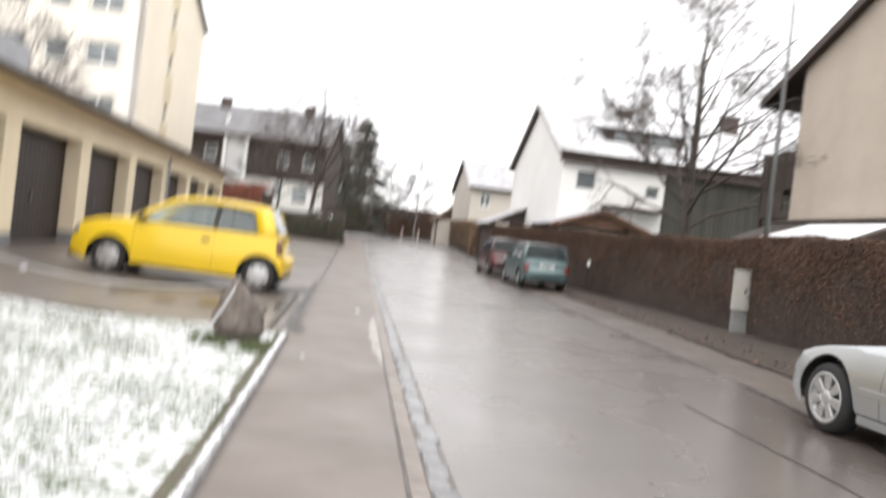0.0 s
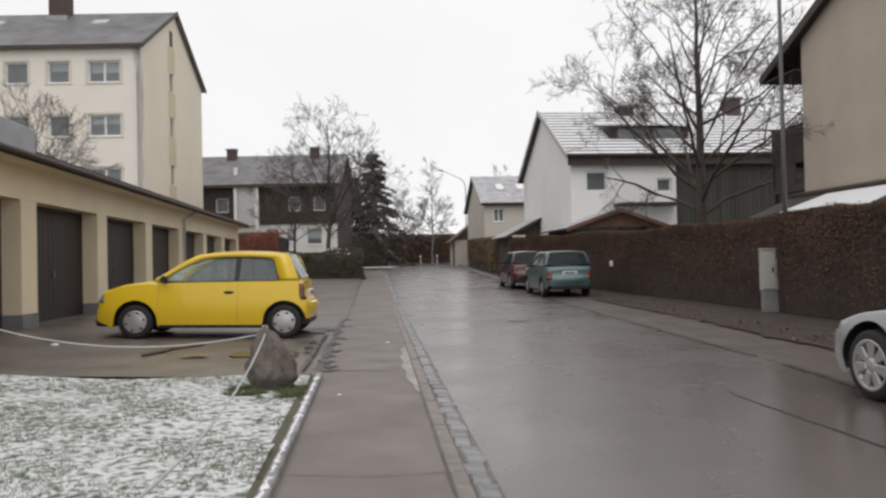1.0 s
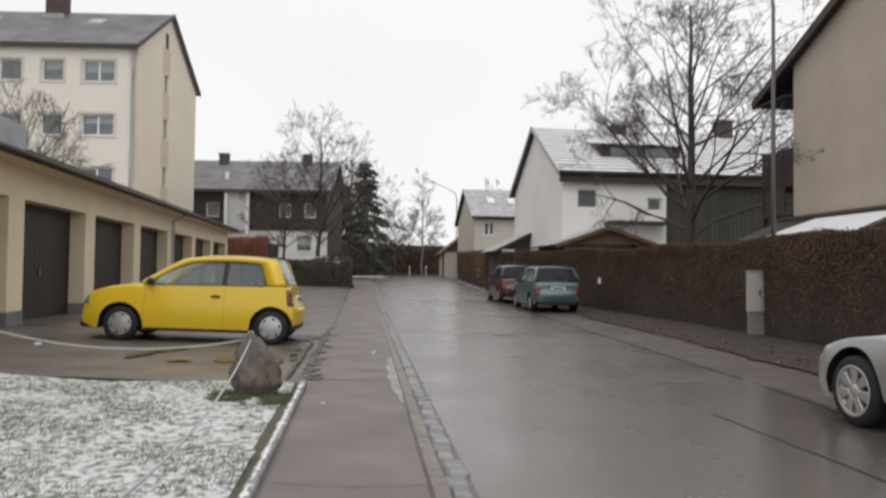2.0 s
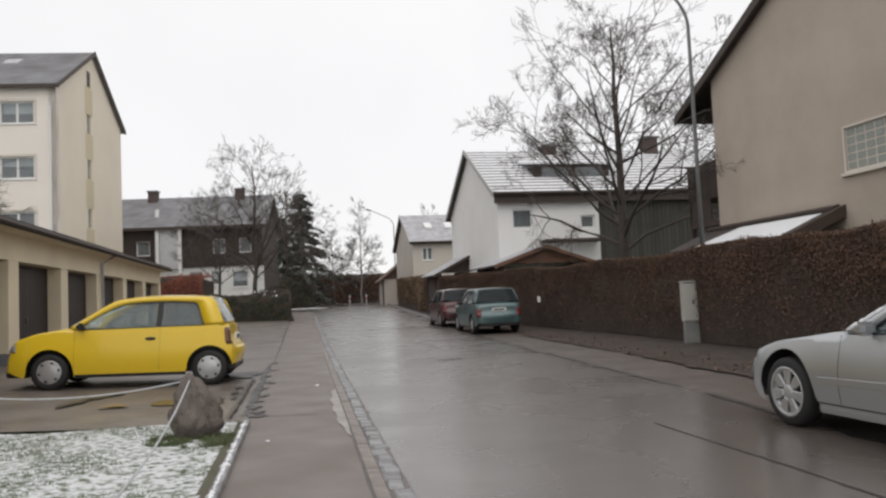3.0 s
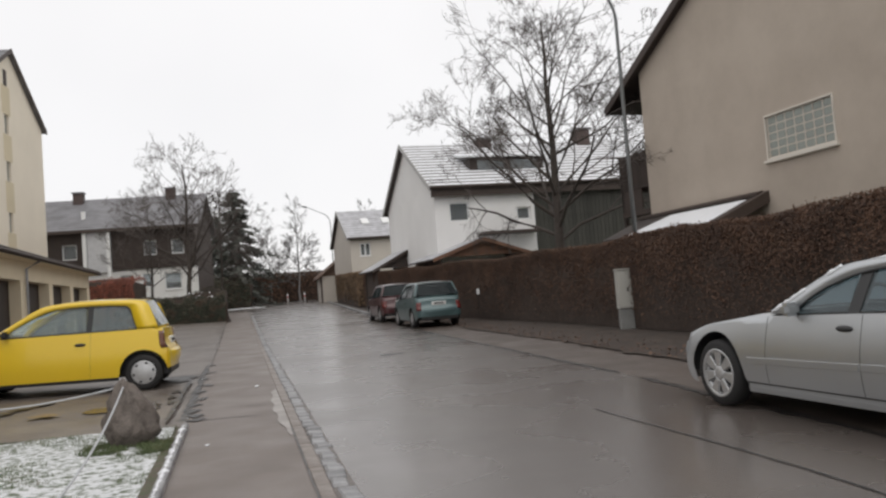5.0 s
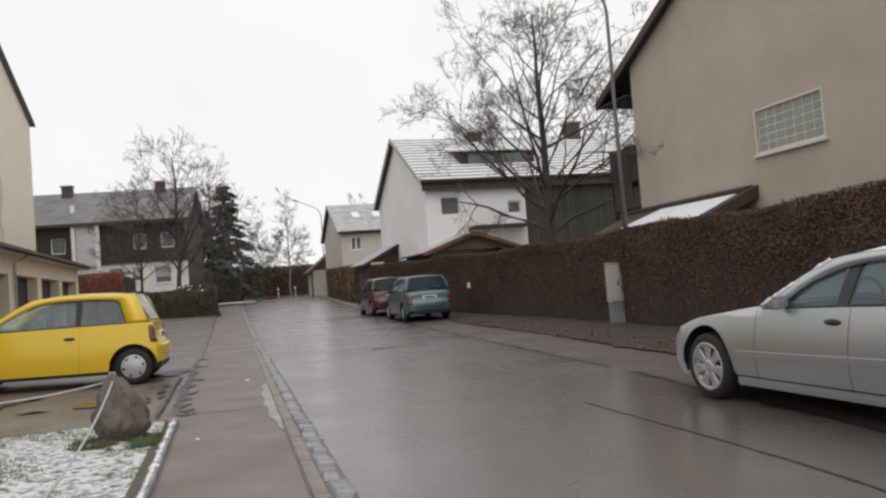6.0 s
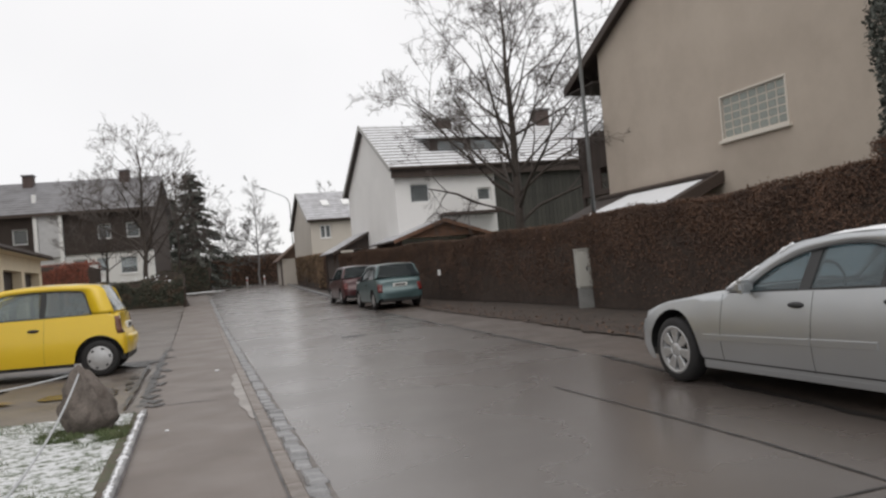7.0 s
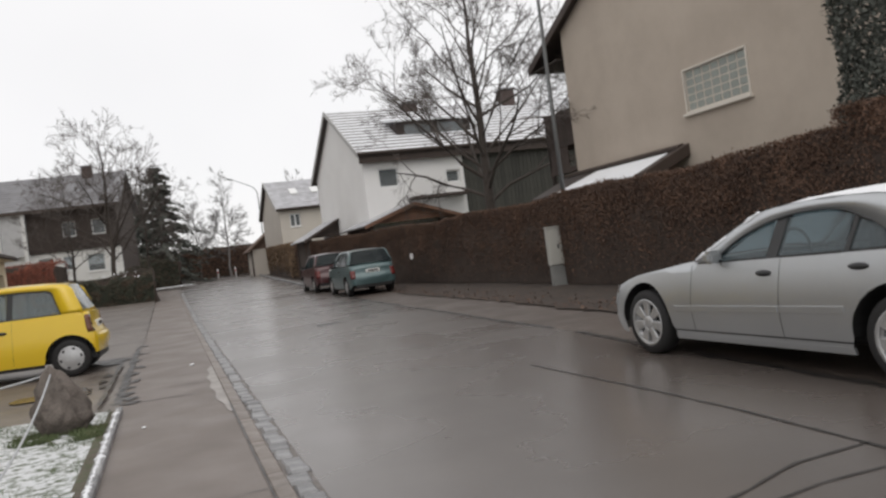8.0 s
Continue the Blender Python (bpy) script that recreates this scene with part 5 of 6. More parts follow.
def hedge(label, line, y0, y1, thick, high, leaf, count, seed, size=0.05, name="hedge", lump=0.12, ends=0.07):
    """A clipped hedge whose face follows line(y), with uneven leafy skin."""
    rng = np.random.default_rng(seed)
    root = thing(name, Matrix.Identity(4), label, "hedge")
    # twiggy core
    ys = np.arange(y0, y1 + 0.01, 0.35)
    verts, faces = [], []
    prof = [(0.0, 0.0), (-0.02, 0.5), (0.0, 0.9), (0.12, 1.0), (0.5, 1.02), (0.88, 1.0), (1.0, 0.9), (1.0, 0.0)]
    for y in ys:
        hh = high(y) if callable(high) else high
        for a, b in prof:
            dx = lump * noise.noise((y * 0.9, b * 2.2, seed)) + 0.08
            dz = lump * 0.8 * noise.noise((y * 0.8, a * 2, seed + 7)) - 0.06
            verts.append((line(y) + a * thick + dx * (1 if a < 0.5 else -1), y, gz(y) + 0.02 + b * hh + (dz if b > 0.8 else 0)))
    k = len(prof)
    for i in range(len(ys) - 1):
        for j in range(k - 1):
            faces.append((i * k + j, (i + 1) * k + j, (i + 1) * k + j + 1, i * k + j + 1))
    faces.append(tuple(range(k)))
    faces.append(tuple(range((len(ys) - 1) * k, len(ys) * k))[::-1])
    sheet("twig_core", verts, faces, HEDGE_CORE, root, smooth=True)
    # leaves on face, top and ends
    pts, nor = [], []
    for _ in range(count):
        y = y0 + (y1 - y0) * rng.random()
        hh = high(y) if callable(high) else high
        pick = rng.random()
        if pick < (1 - ends) * 0.667:
            b = rng.random() ** 0.42
            dx = lump * noise.noise((y * 0.9, b * 2.2, seed)) + 0.05
            p, q = (line(y) + dx + rng.normal(0, 0.035), y, gz(y) + 0.04 + b * hh), (-1, 0, 0.25)
        elif pick < 1 - ends:
            a = rng.random()
            dz = lump * 0.8 * noise.noise((y * 0.8, a * 2, seed + 7)) - 0.02
            p, q = (line(y) + a * thick, y, gz(y) + hh + dz + abs(rng.normal(0, 0.035))), (0, 0, 1)
        else:
            e = y0 if rng.random() < 0.8 else y1
            a, b = rng.random(), rng.random() ** 0.7
            hh *= 1 + 0.35 * lump * noise.noise((a * thick * 1.3, e, seed))
            p, q = (line(e) + a * thick, e - (0.15 * lump + 0.02) * (1 if e == y0 else -1) * rng.random() + rng.normal(0, 0.05), gz(e) + 0.04 + b * hh), (0, -1, 0.4)
        pts.append(p)
        nor.append(q)
    v, f = leaf_cloud(rng, np.array(pts), np.array(nor, float), size, 0.6)
    leaves = cloud_mesh("leaves", v, f, leaf, root)
    leaves["kind"] = "stuff"
    return root


def hedge_top(y):
    return 2.12 + 0.05 * math.sin(y * 0.9) + (0.22 if y < 8.6 else 0.0)


hedge("brown wintry beech hedge clipped flat beside the verge", hedge_x, 3.0, 50.0, 1.1, hedge_top, LEAF_BROWN, 300000, 11, 0.021)
hedge("tan winter hedge at the bend of the street", lambda y: 2.75 - 0.055 * (y - 51), 51, 68, 0.7, 2.3, LEAF_TAN, 12000, 13, 0.07)
hedge("dark evergreen shrubs at the end of the court", lambda y: -9.2 - 0.1 * (y - 44), 43.0, 49, 4.3, lambda y: 1.25 + 0.3 * math.sin(y * 1.9), LEAF_GREEN, 60000, 14, 0.04, "shrubbery", 0.9, 0.5)
hedge("red-brown hedge behind the garages", lambda y: -16.5, 46.5, 50, 6.3, 2.85, LEAF_RED, 30000, 15, 0.042, "hedge", 0.5, 0.6)
hedge("dark hedge across the end of the street", lambda y: -14.0, 84, 87, 26, 3.0, LEAF_BROWN, 16000, 16, 0.11, "hedge", 0.9, 0.6)
hedge("dark loose shrubs under the spruces", lambda y: -11.0, 72.2, 74.0, 5.2, lambda y: 2.5 + 0.3 * math.sin(y * 3), LEAF_GREEN, 14000, 17, 0.08, "shrubbery", 0.8, 0.5)
# ---- bare winter trees ----
def grow(rng, start, way, length, radius, levels, spread, out, droop=0.0, kids=(3, 5), upward=0.25, sides=5, seg=4, min_r=0.004, reach=0.62):
    """Adds a limb and its branches to out, a list of (points, radii, level)."""
    pts, rad = [Vector(start)], [radius]
    d = Vector(way).normalized()
    for i in range(seg):
        d = (d + Vector(rng.normal(0, 0.13, 3)) + Vector((0, 0, upward * 0.18 - droop))).normalized()
        pts.append(pts[-1] + d * (length / seg))
        rad.append(max(min_r, radius * (1 - 0.72 * (i + 1) / seg)))
    out.append((pts, rad, levels))
    if levels <= 0:
        return
    for _ in range(int(rng.integers(kids[0], kids[1] + 1))):
        t = rng.uniform(0.28, 1.0)
        i = min(seg - 1, int(t * seg))
        p = pts[i].lerp(pts[i + 1], t * seg - i) if t < 1 else pts[-1]
        base = (pts[i + 1] - pts[i]).normalized()
        side = base.cross(Vector(rng.normal(0, 1, 3))).normalized()
        a = rng.uniform(0.5, 1.0) * spread
        nd = base * math.cos(a) + side * math.sin(a) + Vector((0, 0, upward * 0.4))
        grow(rng, p, nd, length * rng.uniform(reach - 0.14, reach + 0.14) * (1.15 - 0.4 * t), max(min_r, rad[i] * 0.62), levels - 1, spread, out, droop, kids, upward, sides, seg, min_r, reach)


def limb_mesh(name, limbs, mat, parent, sides):
    verts, faces = [], []
    for pts, rad, _ in limbs:
        base = len(verts)
        for i, p in enumerate(pts):
            w = (pts[min(i + 1, len(pts) - 1)] - pts[max(i - 1, 0)]).normalized()
            u = w.orthogonal().normalized()
            v = w.cross(u)
            for k in range(sides):
                a = k * math.tau / sides
                verts.append(p + (u * math.cos(a) + v * math.sin(a)) * rad[i])
        for i in range(len(pts) - 1):
            for k in range(sides):
                faces.append((base + i * sides + k, base + i * sides + (k + 1) % sides, base + (i + 1) * sides + (k + 1) % sides, base + (i + 1) * sides + k))
    return sheet(name, verts, faces, mat, parent, smooth=True)


def bare_tree(x, y, label, trunk_high, trunk_r, limbs, limb_len, levels, seed, spread=0.75, upward=0.3, bark=None, twig=None, min_r=0.006, kids=(3, 5), z=None, lean=(0, 0), top=None, stems=1, low=0.35, steep=0.25, limb_r=0.5, reach=0.62):
    rng = np.random.default_rng(seed)
    tree = thing("tree", pose(x, y, gz(y) if z is None else z), label, "tree")
    out = []
    for s in range(stems):
        ang = math.tau * s / max(1, stems) + 0.6
        tilt = Vector((math.cos(ang), math.sin(ang), 0)) * (0.16 if stems > 1 else 0)
        pts = [Vector((0, 0, -0.1)) + tilt * 0.6]
        n = 9
        for i in range(n):
            t = (i + 1) / n
            pts.append(Vector((lean[0] * t * trunk_high + rng.normal(0, 0.04), lean[1] * t * trunk_high + rng.normal(0, 0.04), t * trunk_high)) + tilt * (1 + 4 * t))
        rad = [trunk_r * (1.25 if i == 0 else 1 - 0.86 * i / n) for i in range(n + 1)]
        out.append((pts, rad, 9))
        for k in range(limbs // stems):
            t = low + (0.97 - low) * ((k + rng.random()) / (limbs / stems)) ** 1.25
            i = min(n - 1, int(t * n))
            p = pts[i].lerp(pts[i + 1], t * n - i)
            a = k * 2.4 + rng.normal(0, 0.3) + s
            rise = steep + 0.9 * t
            deep = levels if t < 0.62 else levels - 1
            grow(rng, p, (math.cos(a), math.sin(a), rise), limb_len * (1.15 - 0.75 * t) * rng.uniform(0.8, 1.15), rad[i] * limb_r, deep, spread, out, 0.0, kids, upward, 5, 5, min_r, reach)
    thick = [o for o in out if o[2] >= levels]
    thin = [o for o in out if o[2] < levels]
    limb_mesh("trunk", thick, bark or BARK, tree, 7)
    crown = limb_mesh("crown", thin, twig or TWIG, tree, 3)
    crown["label"] = "bare twigs"
    return tree


def conifer(x, y, label, high, radius, seed, count, mat=None, col=False, z=None):
    rng = np.random.default_rng(seed)
    tree = thing("conifer", pose(x, y, gz(y) if z is None else z), label, "tree")
    part("trunk", tube([(0, 0, -0.1), (0.03, 0, high * 0.5), (0, 0, high * 0.97)], [radius * 0.09, radius * 0.06, 0.02], 7), BARK, tree)
    pts, nor = [], []
    if col:
        for _ in range(count):
            t = rng.random()
            r = radius * (min(1, t * 6) * (1 - 0.85 * max(0, t - 0.55) / 0.45)) * (0.9 + 0.18 * noise.noise((t * 9, seed, 1)))
            a = rng.random() * math.tau
            r *= 0.86 + 0.2 * noise.noise((math.cos(a) * 2, math.sin(a) * 2, t * 14)) + rng.normal(0, 0.06)
            pts.append((r * math.cos(a), r * math.sin(a), t * high))
            nor.append((math.cos(a), math.sin(a), 0.5))
    else:
        whorls = int(high / 0.46)
        for w in range(whorls):
            t = 0.06 + 0.94 * w / whorls
            L = radius * (1 - t) ** 0.62 * rng.uniform(0.5, 1.15) + 0.15
            for b in range(7):
                a = b * math.tau / 7 + rng.random()
                Lb = L * rng.uniform(0.45, 1.25)
                rise_by = rng.normal(0, 0.16)
                for _ in range(max(2, count // (whorls * 9))):
                    s = rng.random() ** 0.7
                    pts.append((Lb * s * math.cos(a) + rng.normal(0, 0.1), Lb * s * math.sin(a) + rng.normal(0, 0.1), t * high + rise_by - 0.22 * Lb * s * s + rng.normal(0, 0.07)))
                    nor.append((math.cos(a), math.sin(a), 1.0))
    v, f = leaf_cloud(rng, np.array(pts), np.array(nor, float), 0.036 if col else 0.12, 0.8)
    crown = cloud_mesh("crown", v, f, mat or NEEDLES, tree)
    crown["label"] = "dense dark needles"
    if not col:
        pick = rng.random(len(pts)) < 0.004
        v, f = leaf_cloud(rng, np.array(pts)[pick] + (0, 0, 0.07), np.tile([0.0, 0.0, 1.0], (int(pick.sum()), 1)), 0.12, 0.35)
        dust = cloud_mesh("snow_dusting", v, f, SNOW, tree, "snow lying on the branches")
        dust["kind"] = "stuff"
    return tree


bare_tree(8.95, 27.0, "large bare spreading tree behind the hedge", 10.8, 0.23, 28, 6.0, 4, 29, 0.95, 0.06, kids=(4, 5), low=0.24, min_r=0.0065, steep=0.44, limb_r=0.4, reach=0.5)
bare_tree(-7.35, 48, "bare spreading tree at the end of the court", 9.6, 0.17, 22, 5.6, 4, 22, 0.95, 0.10, kids=(3, 5), low=0.26, min_r=0.008, steep=0.5, limb_r=0.5, reach=0.5)
bare_tree(-9.9, 50, "bare tree in front of the timber house", 7.4, 0.10, 16, 3.8, 3, 23, 0.9, 0.12, kids=(4, 5), low=0.3, min_r=0.008, steep=0.5, reach=0.5)
bare_tree(-6.0, 53, "bare tree beside the conifer", 8.8, 0.10, 20, 2.6, 3, 24, 0.8, 0.15, kids=(4, 5), low=0.25, min_r=0.009)
bare_tree(-14.2, 26, "bare tree behind the garages", 6.6, 0.11, 24, 3.4, 3, 25, 0.9, 0.1, kids=(4, 5), low=0.35, min_r=0.007, steep=0.4, reach=0.55)
conifer(-7.0, 75, "dark spruce across the side street", 11.2, 4.8, 31, 30000)
conifer(-9.0, 77, "dark spruce among bare trees", 9.0, 3.4, 32, 15000)
conifer(8.62, 8.35, "dark green columnar thuja beside the beige house", 7.5, 0.8, 35, 42000, col=True)
# far trees: bark and twigs take the colour with haze painted in
bare_tree(-1.5, 80, "pale bare birch far up the street", 10.5, 0.10, 34, 2.2, 3, 26, 0.7, 0.1, TWIG_HAZED, TWIG_HAZED, 0.010, (4, 5), low=0.25)
bare_tree(-4.6, 84, "pale bare birch far up the street", 8.0, 0.10, 28, 2.2, 3, 27, 0.7, 0.1, TWIG_HAZED, TWIG_HAZED, 0.010, (4, 5), low=0.25)
bare_tree(5.3, 74, "pale bare tree behind the far houses", 9.0, 0.14, 18, 2.3, 3, 28, 0.6, 0.3, TWIG_HAZED, TWIG_HAZED, 0.014, (3, 5), low=0.3)

# ---- small things ----
def blob_patch(name, x, y, rx, ry, mat, lift, label, category, seed, turn=0.0, base=None, n=22, kind="structure"):
    """A flat, ragged patch lying on the ground."""
    rng = np.random.default_rng(seed)
    pts = []
    for k in range(n):
        a = k * math.tau / n
        r = 0.72 + 0.3 * rng.random() + 0.18 * math.sin(3 * a + seed)
        px, py = rx * r * math.cos(a), ry * r * math.sin(a)
        qx, qy = x + px * math.cos(turn) - py * math.sin(turn), y + px * math.sin(turn) + py * math.cos(turn)
        pts.append((qx, qy, (base(qx, qy) if base else gz(qy)) + lift))
    c = (x, y, (base(x, y) if base else gz(y)) + lift)
    ob = sheet(name, pts + [c], [(k, (k + 1) % n, n) for k in range(n)], mat)
    return tagged(ob, label, category, kind=kind)


def ragged_line(name, pts, wide, mat, lift, label, seed, base=None, category="seam"):
    """A ragged, narrow strip along points on the ground."""
    rng = np.random.default_rng(seed)
    fine = []
    for (a, b), (c, d) in zip(pts, pts[1:]):
        n = max(2, int(math.hypot(c - a, d - b) / 0.12))
        fine += [(a + (c - a) * i / n, b + (d - b) * i / n) for i in range(n)]
    fine.append(pts[-1])
    verts, faces = [], []
    for i, (x, y) in enumerate(fine):
        p, q = fine[max(0, i - 1)], fine[min(len(fine) - 1, i + 1)]
        dx, dy = q[0] - p[0], q[1] - p[1]
        s = math.hypot(dx, dy) or 1
        nx, ny = -dy / s, dx / s
        o = 0.3 * wide * noise.noise((x * 3, y * 3, seed))
        w = wide * (0.35 + 0.5 * rng.random()) * (0.3 if i in (0, len(fine) - 1) else 1)
        for e in (-1, 1):
            vx, vy = x + nx * (o + e * w / 2), y + ny * (o + e * w / 2)
            verts.append((vx, vy, (base(vx, vy) if base else gz(vy)) + lift))
    for i in range(len(fine) - 1):
        faces.append((2 * i, 2 * i + 1, 2 * i + 3, 2 * i + 2))
    return tagged(sheet(name, verts, faces, mat), label, category, kind="structure")


def boulder(x, y, wide, high, seed, label):
    bm = bmesh.new()
    bmesh.ops.create_icosphere(bm, subdivisions=4, radius=1)
    for v in bm.verts:
        n = v.co.normalized()
        k = 1 + 0.28 * noise.noise(n * 1.7 + Vector((seed, 0, 0))) + 0.22 * noise.noise(n * 3.7 + Vector((0, seed, 0))) + 0.12 * noise.noise(n * 8) + 0.05 * noise.noise(n * 20)
        t = (n.z + 1) / 2
        narrow = 1.04 - 0.34 * t - 0.34 * t ** 3
        v.co = Vector((n.x * k * wide * narrow - 0.07 * t * t, n.y * k * wide * 0.85 * narrow, (0.5 + 0.5 * n.z) * high * (1 + 0.06 * noise.noise(n * 3)) - 0.05))
    ob = part("boulder", bm, STONE, smooth=True)
    ob.matrix_basis = pose(x, y, 0.05)
    return tagged(ob, label, "boulder")


def rope(a, b, sag, label):
    a, b = Vector(a), Vector(b)
    pts = []
    for i in range(33):
        t = i / 32
        p = a.lerp(b, t)
        p.z -= sag * 4 * t * (1 - t)
        pts.append(p)
    ob = part("rope", tube(pts, 0.009, 6), ROPE, smooth=True)
    return tagged(ob, label, "rope")


boulder(-1.79, 7.75, 0.285, 0.67, 3.1, "rough brown boulder with a barrier rope over it")
boulder(-1.0, 1.3, 0.28, 0.60, 8.3, "rough brown boulder beside the pavement")
rope((-1.84, 7.74, 0.615), (-5.255, 8.66, 0.69), 0.19, "pale grey rope slung from the boulder to the timber screen")
rope((-1.84, 7.72, 0.615), (-1.0, 1.3, 0.60), 0.26, "pale grey rope slung along the pavement edge")


def timber_screen(x, y, boards, high):
    """An upright board screen on posts; its end is at x and it runs towards -x."""
    s = thing("timber_screen", pose(x, y, 0.08), "orange-stained upright board screen standing at the lawn's edge", "fence")
    wide = 0.145
    me = bpy.data.meshes.new("board")
    bm = box((-wide + 0.006, -0.012, 0.05), (0, 0.012, high), 0.004)
    bm.to_mesh(me)
    bm.free()
    for i in range(boards):
        place("board", me, ORANGE_WOOD, s, at=Matrix.Translation((-0.004 - i * wide, -0.05, 0.012 * math.sin(i * 2.3))))
    for i in range(0, boards + 1, 6):
        part("post", box((-0.09 - i * wide, -0.036, -0.15), (-i * wide, 0.054, high - 0.05), 0.006), ORANGE_WOOD, s)
    for z in (0.35, high - 0.3):
        part("rail", box((-boards * wide, 0.056, z), (0, 0.096, z + 0.09), 0.005), ORANGE_WOOD, s)
    part("cap", box((-boards * wide - 0.02, -0.085, high + 0.015), (0.015, 0.115, high + 0.05), 0.006), ORANGE_WOOD, s)


timber_screen(-5.26, 8.72, 12, 1.9)


def cable_cabinet():
    c = thing("cable_cabinet", pose(7.44, 17.1, 0.03, 0, 0, 84), "pale plastic street cable cabinet on a grey foot", "cabinet")
    part("foot", box((0.02, 0.02, -0.05), (0.20, 0.43, 0.46), 0.01), BOX_GREY, c, "grey concrete foot")
    part("body", box((0.0, 0.0, 0.463), (0.22, 0.45, 1.36), 0.015, 2), BOX_WHITE, c)
    part("door", box((-0.014, 0.03, 0.5), (-0.002, 0.42, 1.32), 0.004), BOX_WHITE, c)
    part("lid", box((-0.025, -0.015, 1.363), (0.245, 0.465, 1.40), 0.012, 2), BOX_WHITE, c)
    part("lock", box((-0.024, 0.2, 0.86), (-0.0145, 0.24, 0.96), 0.004), BLACK_PLASTIC, c)
    for z in (0.62, 1.2):
        part("hinge", box((-0.022, 0.036, z), (-0.0145, 0.05, z + 0.07), 0.002), BOX_GREY, c)


cable_cabinet()


def street_lamp(x, y, high, reach, label, r=0.085):
    lamp = thing("street_lamp", pose(x, y, gz(y), 0, 0, 0), label, "street lamp", "lamps along the street")
    bend = [(0, 0, high - 1.35)]
    for i in range(1, 9):
        a = i / 8 * radians(66)
        bend.append((-1.05 * (1 - math.cos(a)), 0, high - 1.35 + 1.15 * math.sin(a)))
    end = bend[-1]
    bend.append((end[0] - reach * 0.9, 0, end[2] + reach * 0.42))
    part("pole", tube([(0, 0, -0.1), (0, 0, 1.2)], [r * 1.05, r], 12), POLE, lamp, smooth=True)
    part("mast", tube([(0, 0, 1.2), (0, 0, high * 0.5)] + bend, [r * 0.8, r * 0.65] + [r * (0.55 - 0.02 * i) for i in range(10)], 10), POLE, lamp, smooth=True)
    tip = bend[-1]
    part("head", box((-0.5, -0.11, -0.05), (0.12, 0.11, 0.06), 0.04, 2), POLE, lamp, at=pose(tip[0], tip[1], tip[2], 0, 14, 0))
    part("diffuser", box((-0.46, -0.085, -0.085), (0.0, 0.085, -0.052), 0.012), LAMP_CLEAR, lamp, at=pose(tip[0], tip[1], tip[2], 0, 14, 0))


street_lamp(9.02, 20.5, 9.9, 0.75, "tall grey steel street lamp with a curved arm behind the hedge")
street_lamp(2.05, 80, 9.2, 1.9, "grey street lamp far up the street")

tag = thing("hedge_tag", pose(5.80, 27.3, gz(27.3)), "small white plastic tag on a stake against the hedge", "sign")
part("stake", tube([(0, 0, -0.05), (0, 0, 0.95)], 0.012, 6), DARK_WOOD, tag)
part("plate", box((-0.055, -0.022, 0.93), (0.055, -0.013, 1.13), 0.003), WHITE_PAINT, tag)

RED_BAND = material("red_reflective_band", (0.45, 0.03, 0.03), 0.5, 0.1, 5, 60, 0.0)


def bollard(x, y):
    b = thing("bollard", pose(x, y, gz(y)), "white street bollard with a red band far up the street", "bollard", "bollards across the street end")
    part("post", tube([(0, 0, -0.1), (0, 0, 0.98), (0, 0, 1.02)], [0.06, 0.06, 0.03], 12), WHITE_PAINT, b, smooth=True)
    part("band", tube([(0, 0, 0.62), (0, 0, 0.78)], 0.065, 12), RED_BAND, b, "red band", True)


ridge = bmesh.new()
bmesh.ops.create_uvsphere(ridge, u_segments=24, v_segments=8, radius=1, matrix=Matrix.Diagonal((2.1, 0.3, 0.07, 1)))
ridge = part("snow_ridge", ridge, SNOW, smooth=True)
ridge.matrix_basis = pose(-6.5, 71.4, gz(71.4))
tagged(ridge, "low ridge of cleared snow across the side street", "snow")
bollard(-1.0, 75)
bollard(-2.6, 75)

# seams, cracks and wet patches
ragged_line("seam", [(seam_x(y) + 0.02 * math.sin(y * 3), y) for y in (3.2, 5, 7, 8, 9.1)], 0.15, TAR, 0.006, "dark gutter line along the road edge", 1)
ragged_line("seam", [(seam_x(y) + 0.015 * math.sin(y * 2), y) for y in (9.75, 10.5, 12, 14, 16, 18, 20, 22, 24, 27, 31, 36)], 0.16, TAR, 0.006, "dark gutter line along the road edge", 2)
ragged_line("seam", [(2.62, 7.35), (2.72, 6.4), (2.86, 5.3), (2.95, 4.2), (2.98, 3.2), (2.9, 1.5)], 0.042, TAR, 0.005, "dark repaired crack in the road", 3)
ragged_line("seam", [(1.75, 3.0), (2.1, 3.12), (2.5, 3.3), (3.0, 3.35)], 0.034, TAR, 0.005, "dark curved crack in the road", 4)
ragged_line("seam", [(1.9, 2.9), (2.4, 3.0), (2.9, 3.02)], 0.034, TAR, 0.0055, "dark curved crack in the road", 5)
ragged_line("seam", [(gutter_x(y) - 0.205, y) for y in (2, 4, 6, 8)], 0.02, TAR, 0.054, "dark joint beside the gutter stones", 6)
ragged_line("seam", [(gutter_x(y) + 0.07, y) for y in (9, 12, 18, 26, 40, 60)], 0.05, TAR, 0.005, "dark wet line beside the gutter stones", 7)
ragged_line("seam", [(path_x(y) - 0.06, y) for y in (9.0, 11, 13, 16, 20, 24)], 0.16, TAR, 0.052, "crumbling dark joint between court and pavement", 8)
ragged_line("seam", [(path_x(y) - 0.22, y) for y in (8.9, 10, 12, 13.6)], 0.09, TAR, 0.052, "crumbling dark joint between court and pavement", 18, court_z)
ragged_line("seam", [(path_x(8.95), 8.95), (path_x(8.9) + 0.45, 8.98), (path_x(8.9) + 0.8, 8.9)], 0.035, TAR, 0.05, "crack across the pavement", 9)
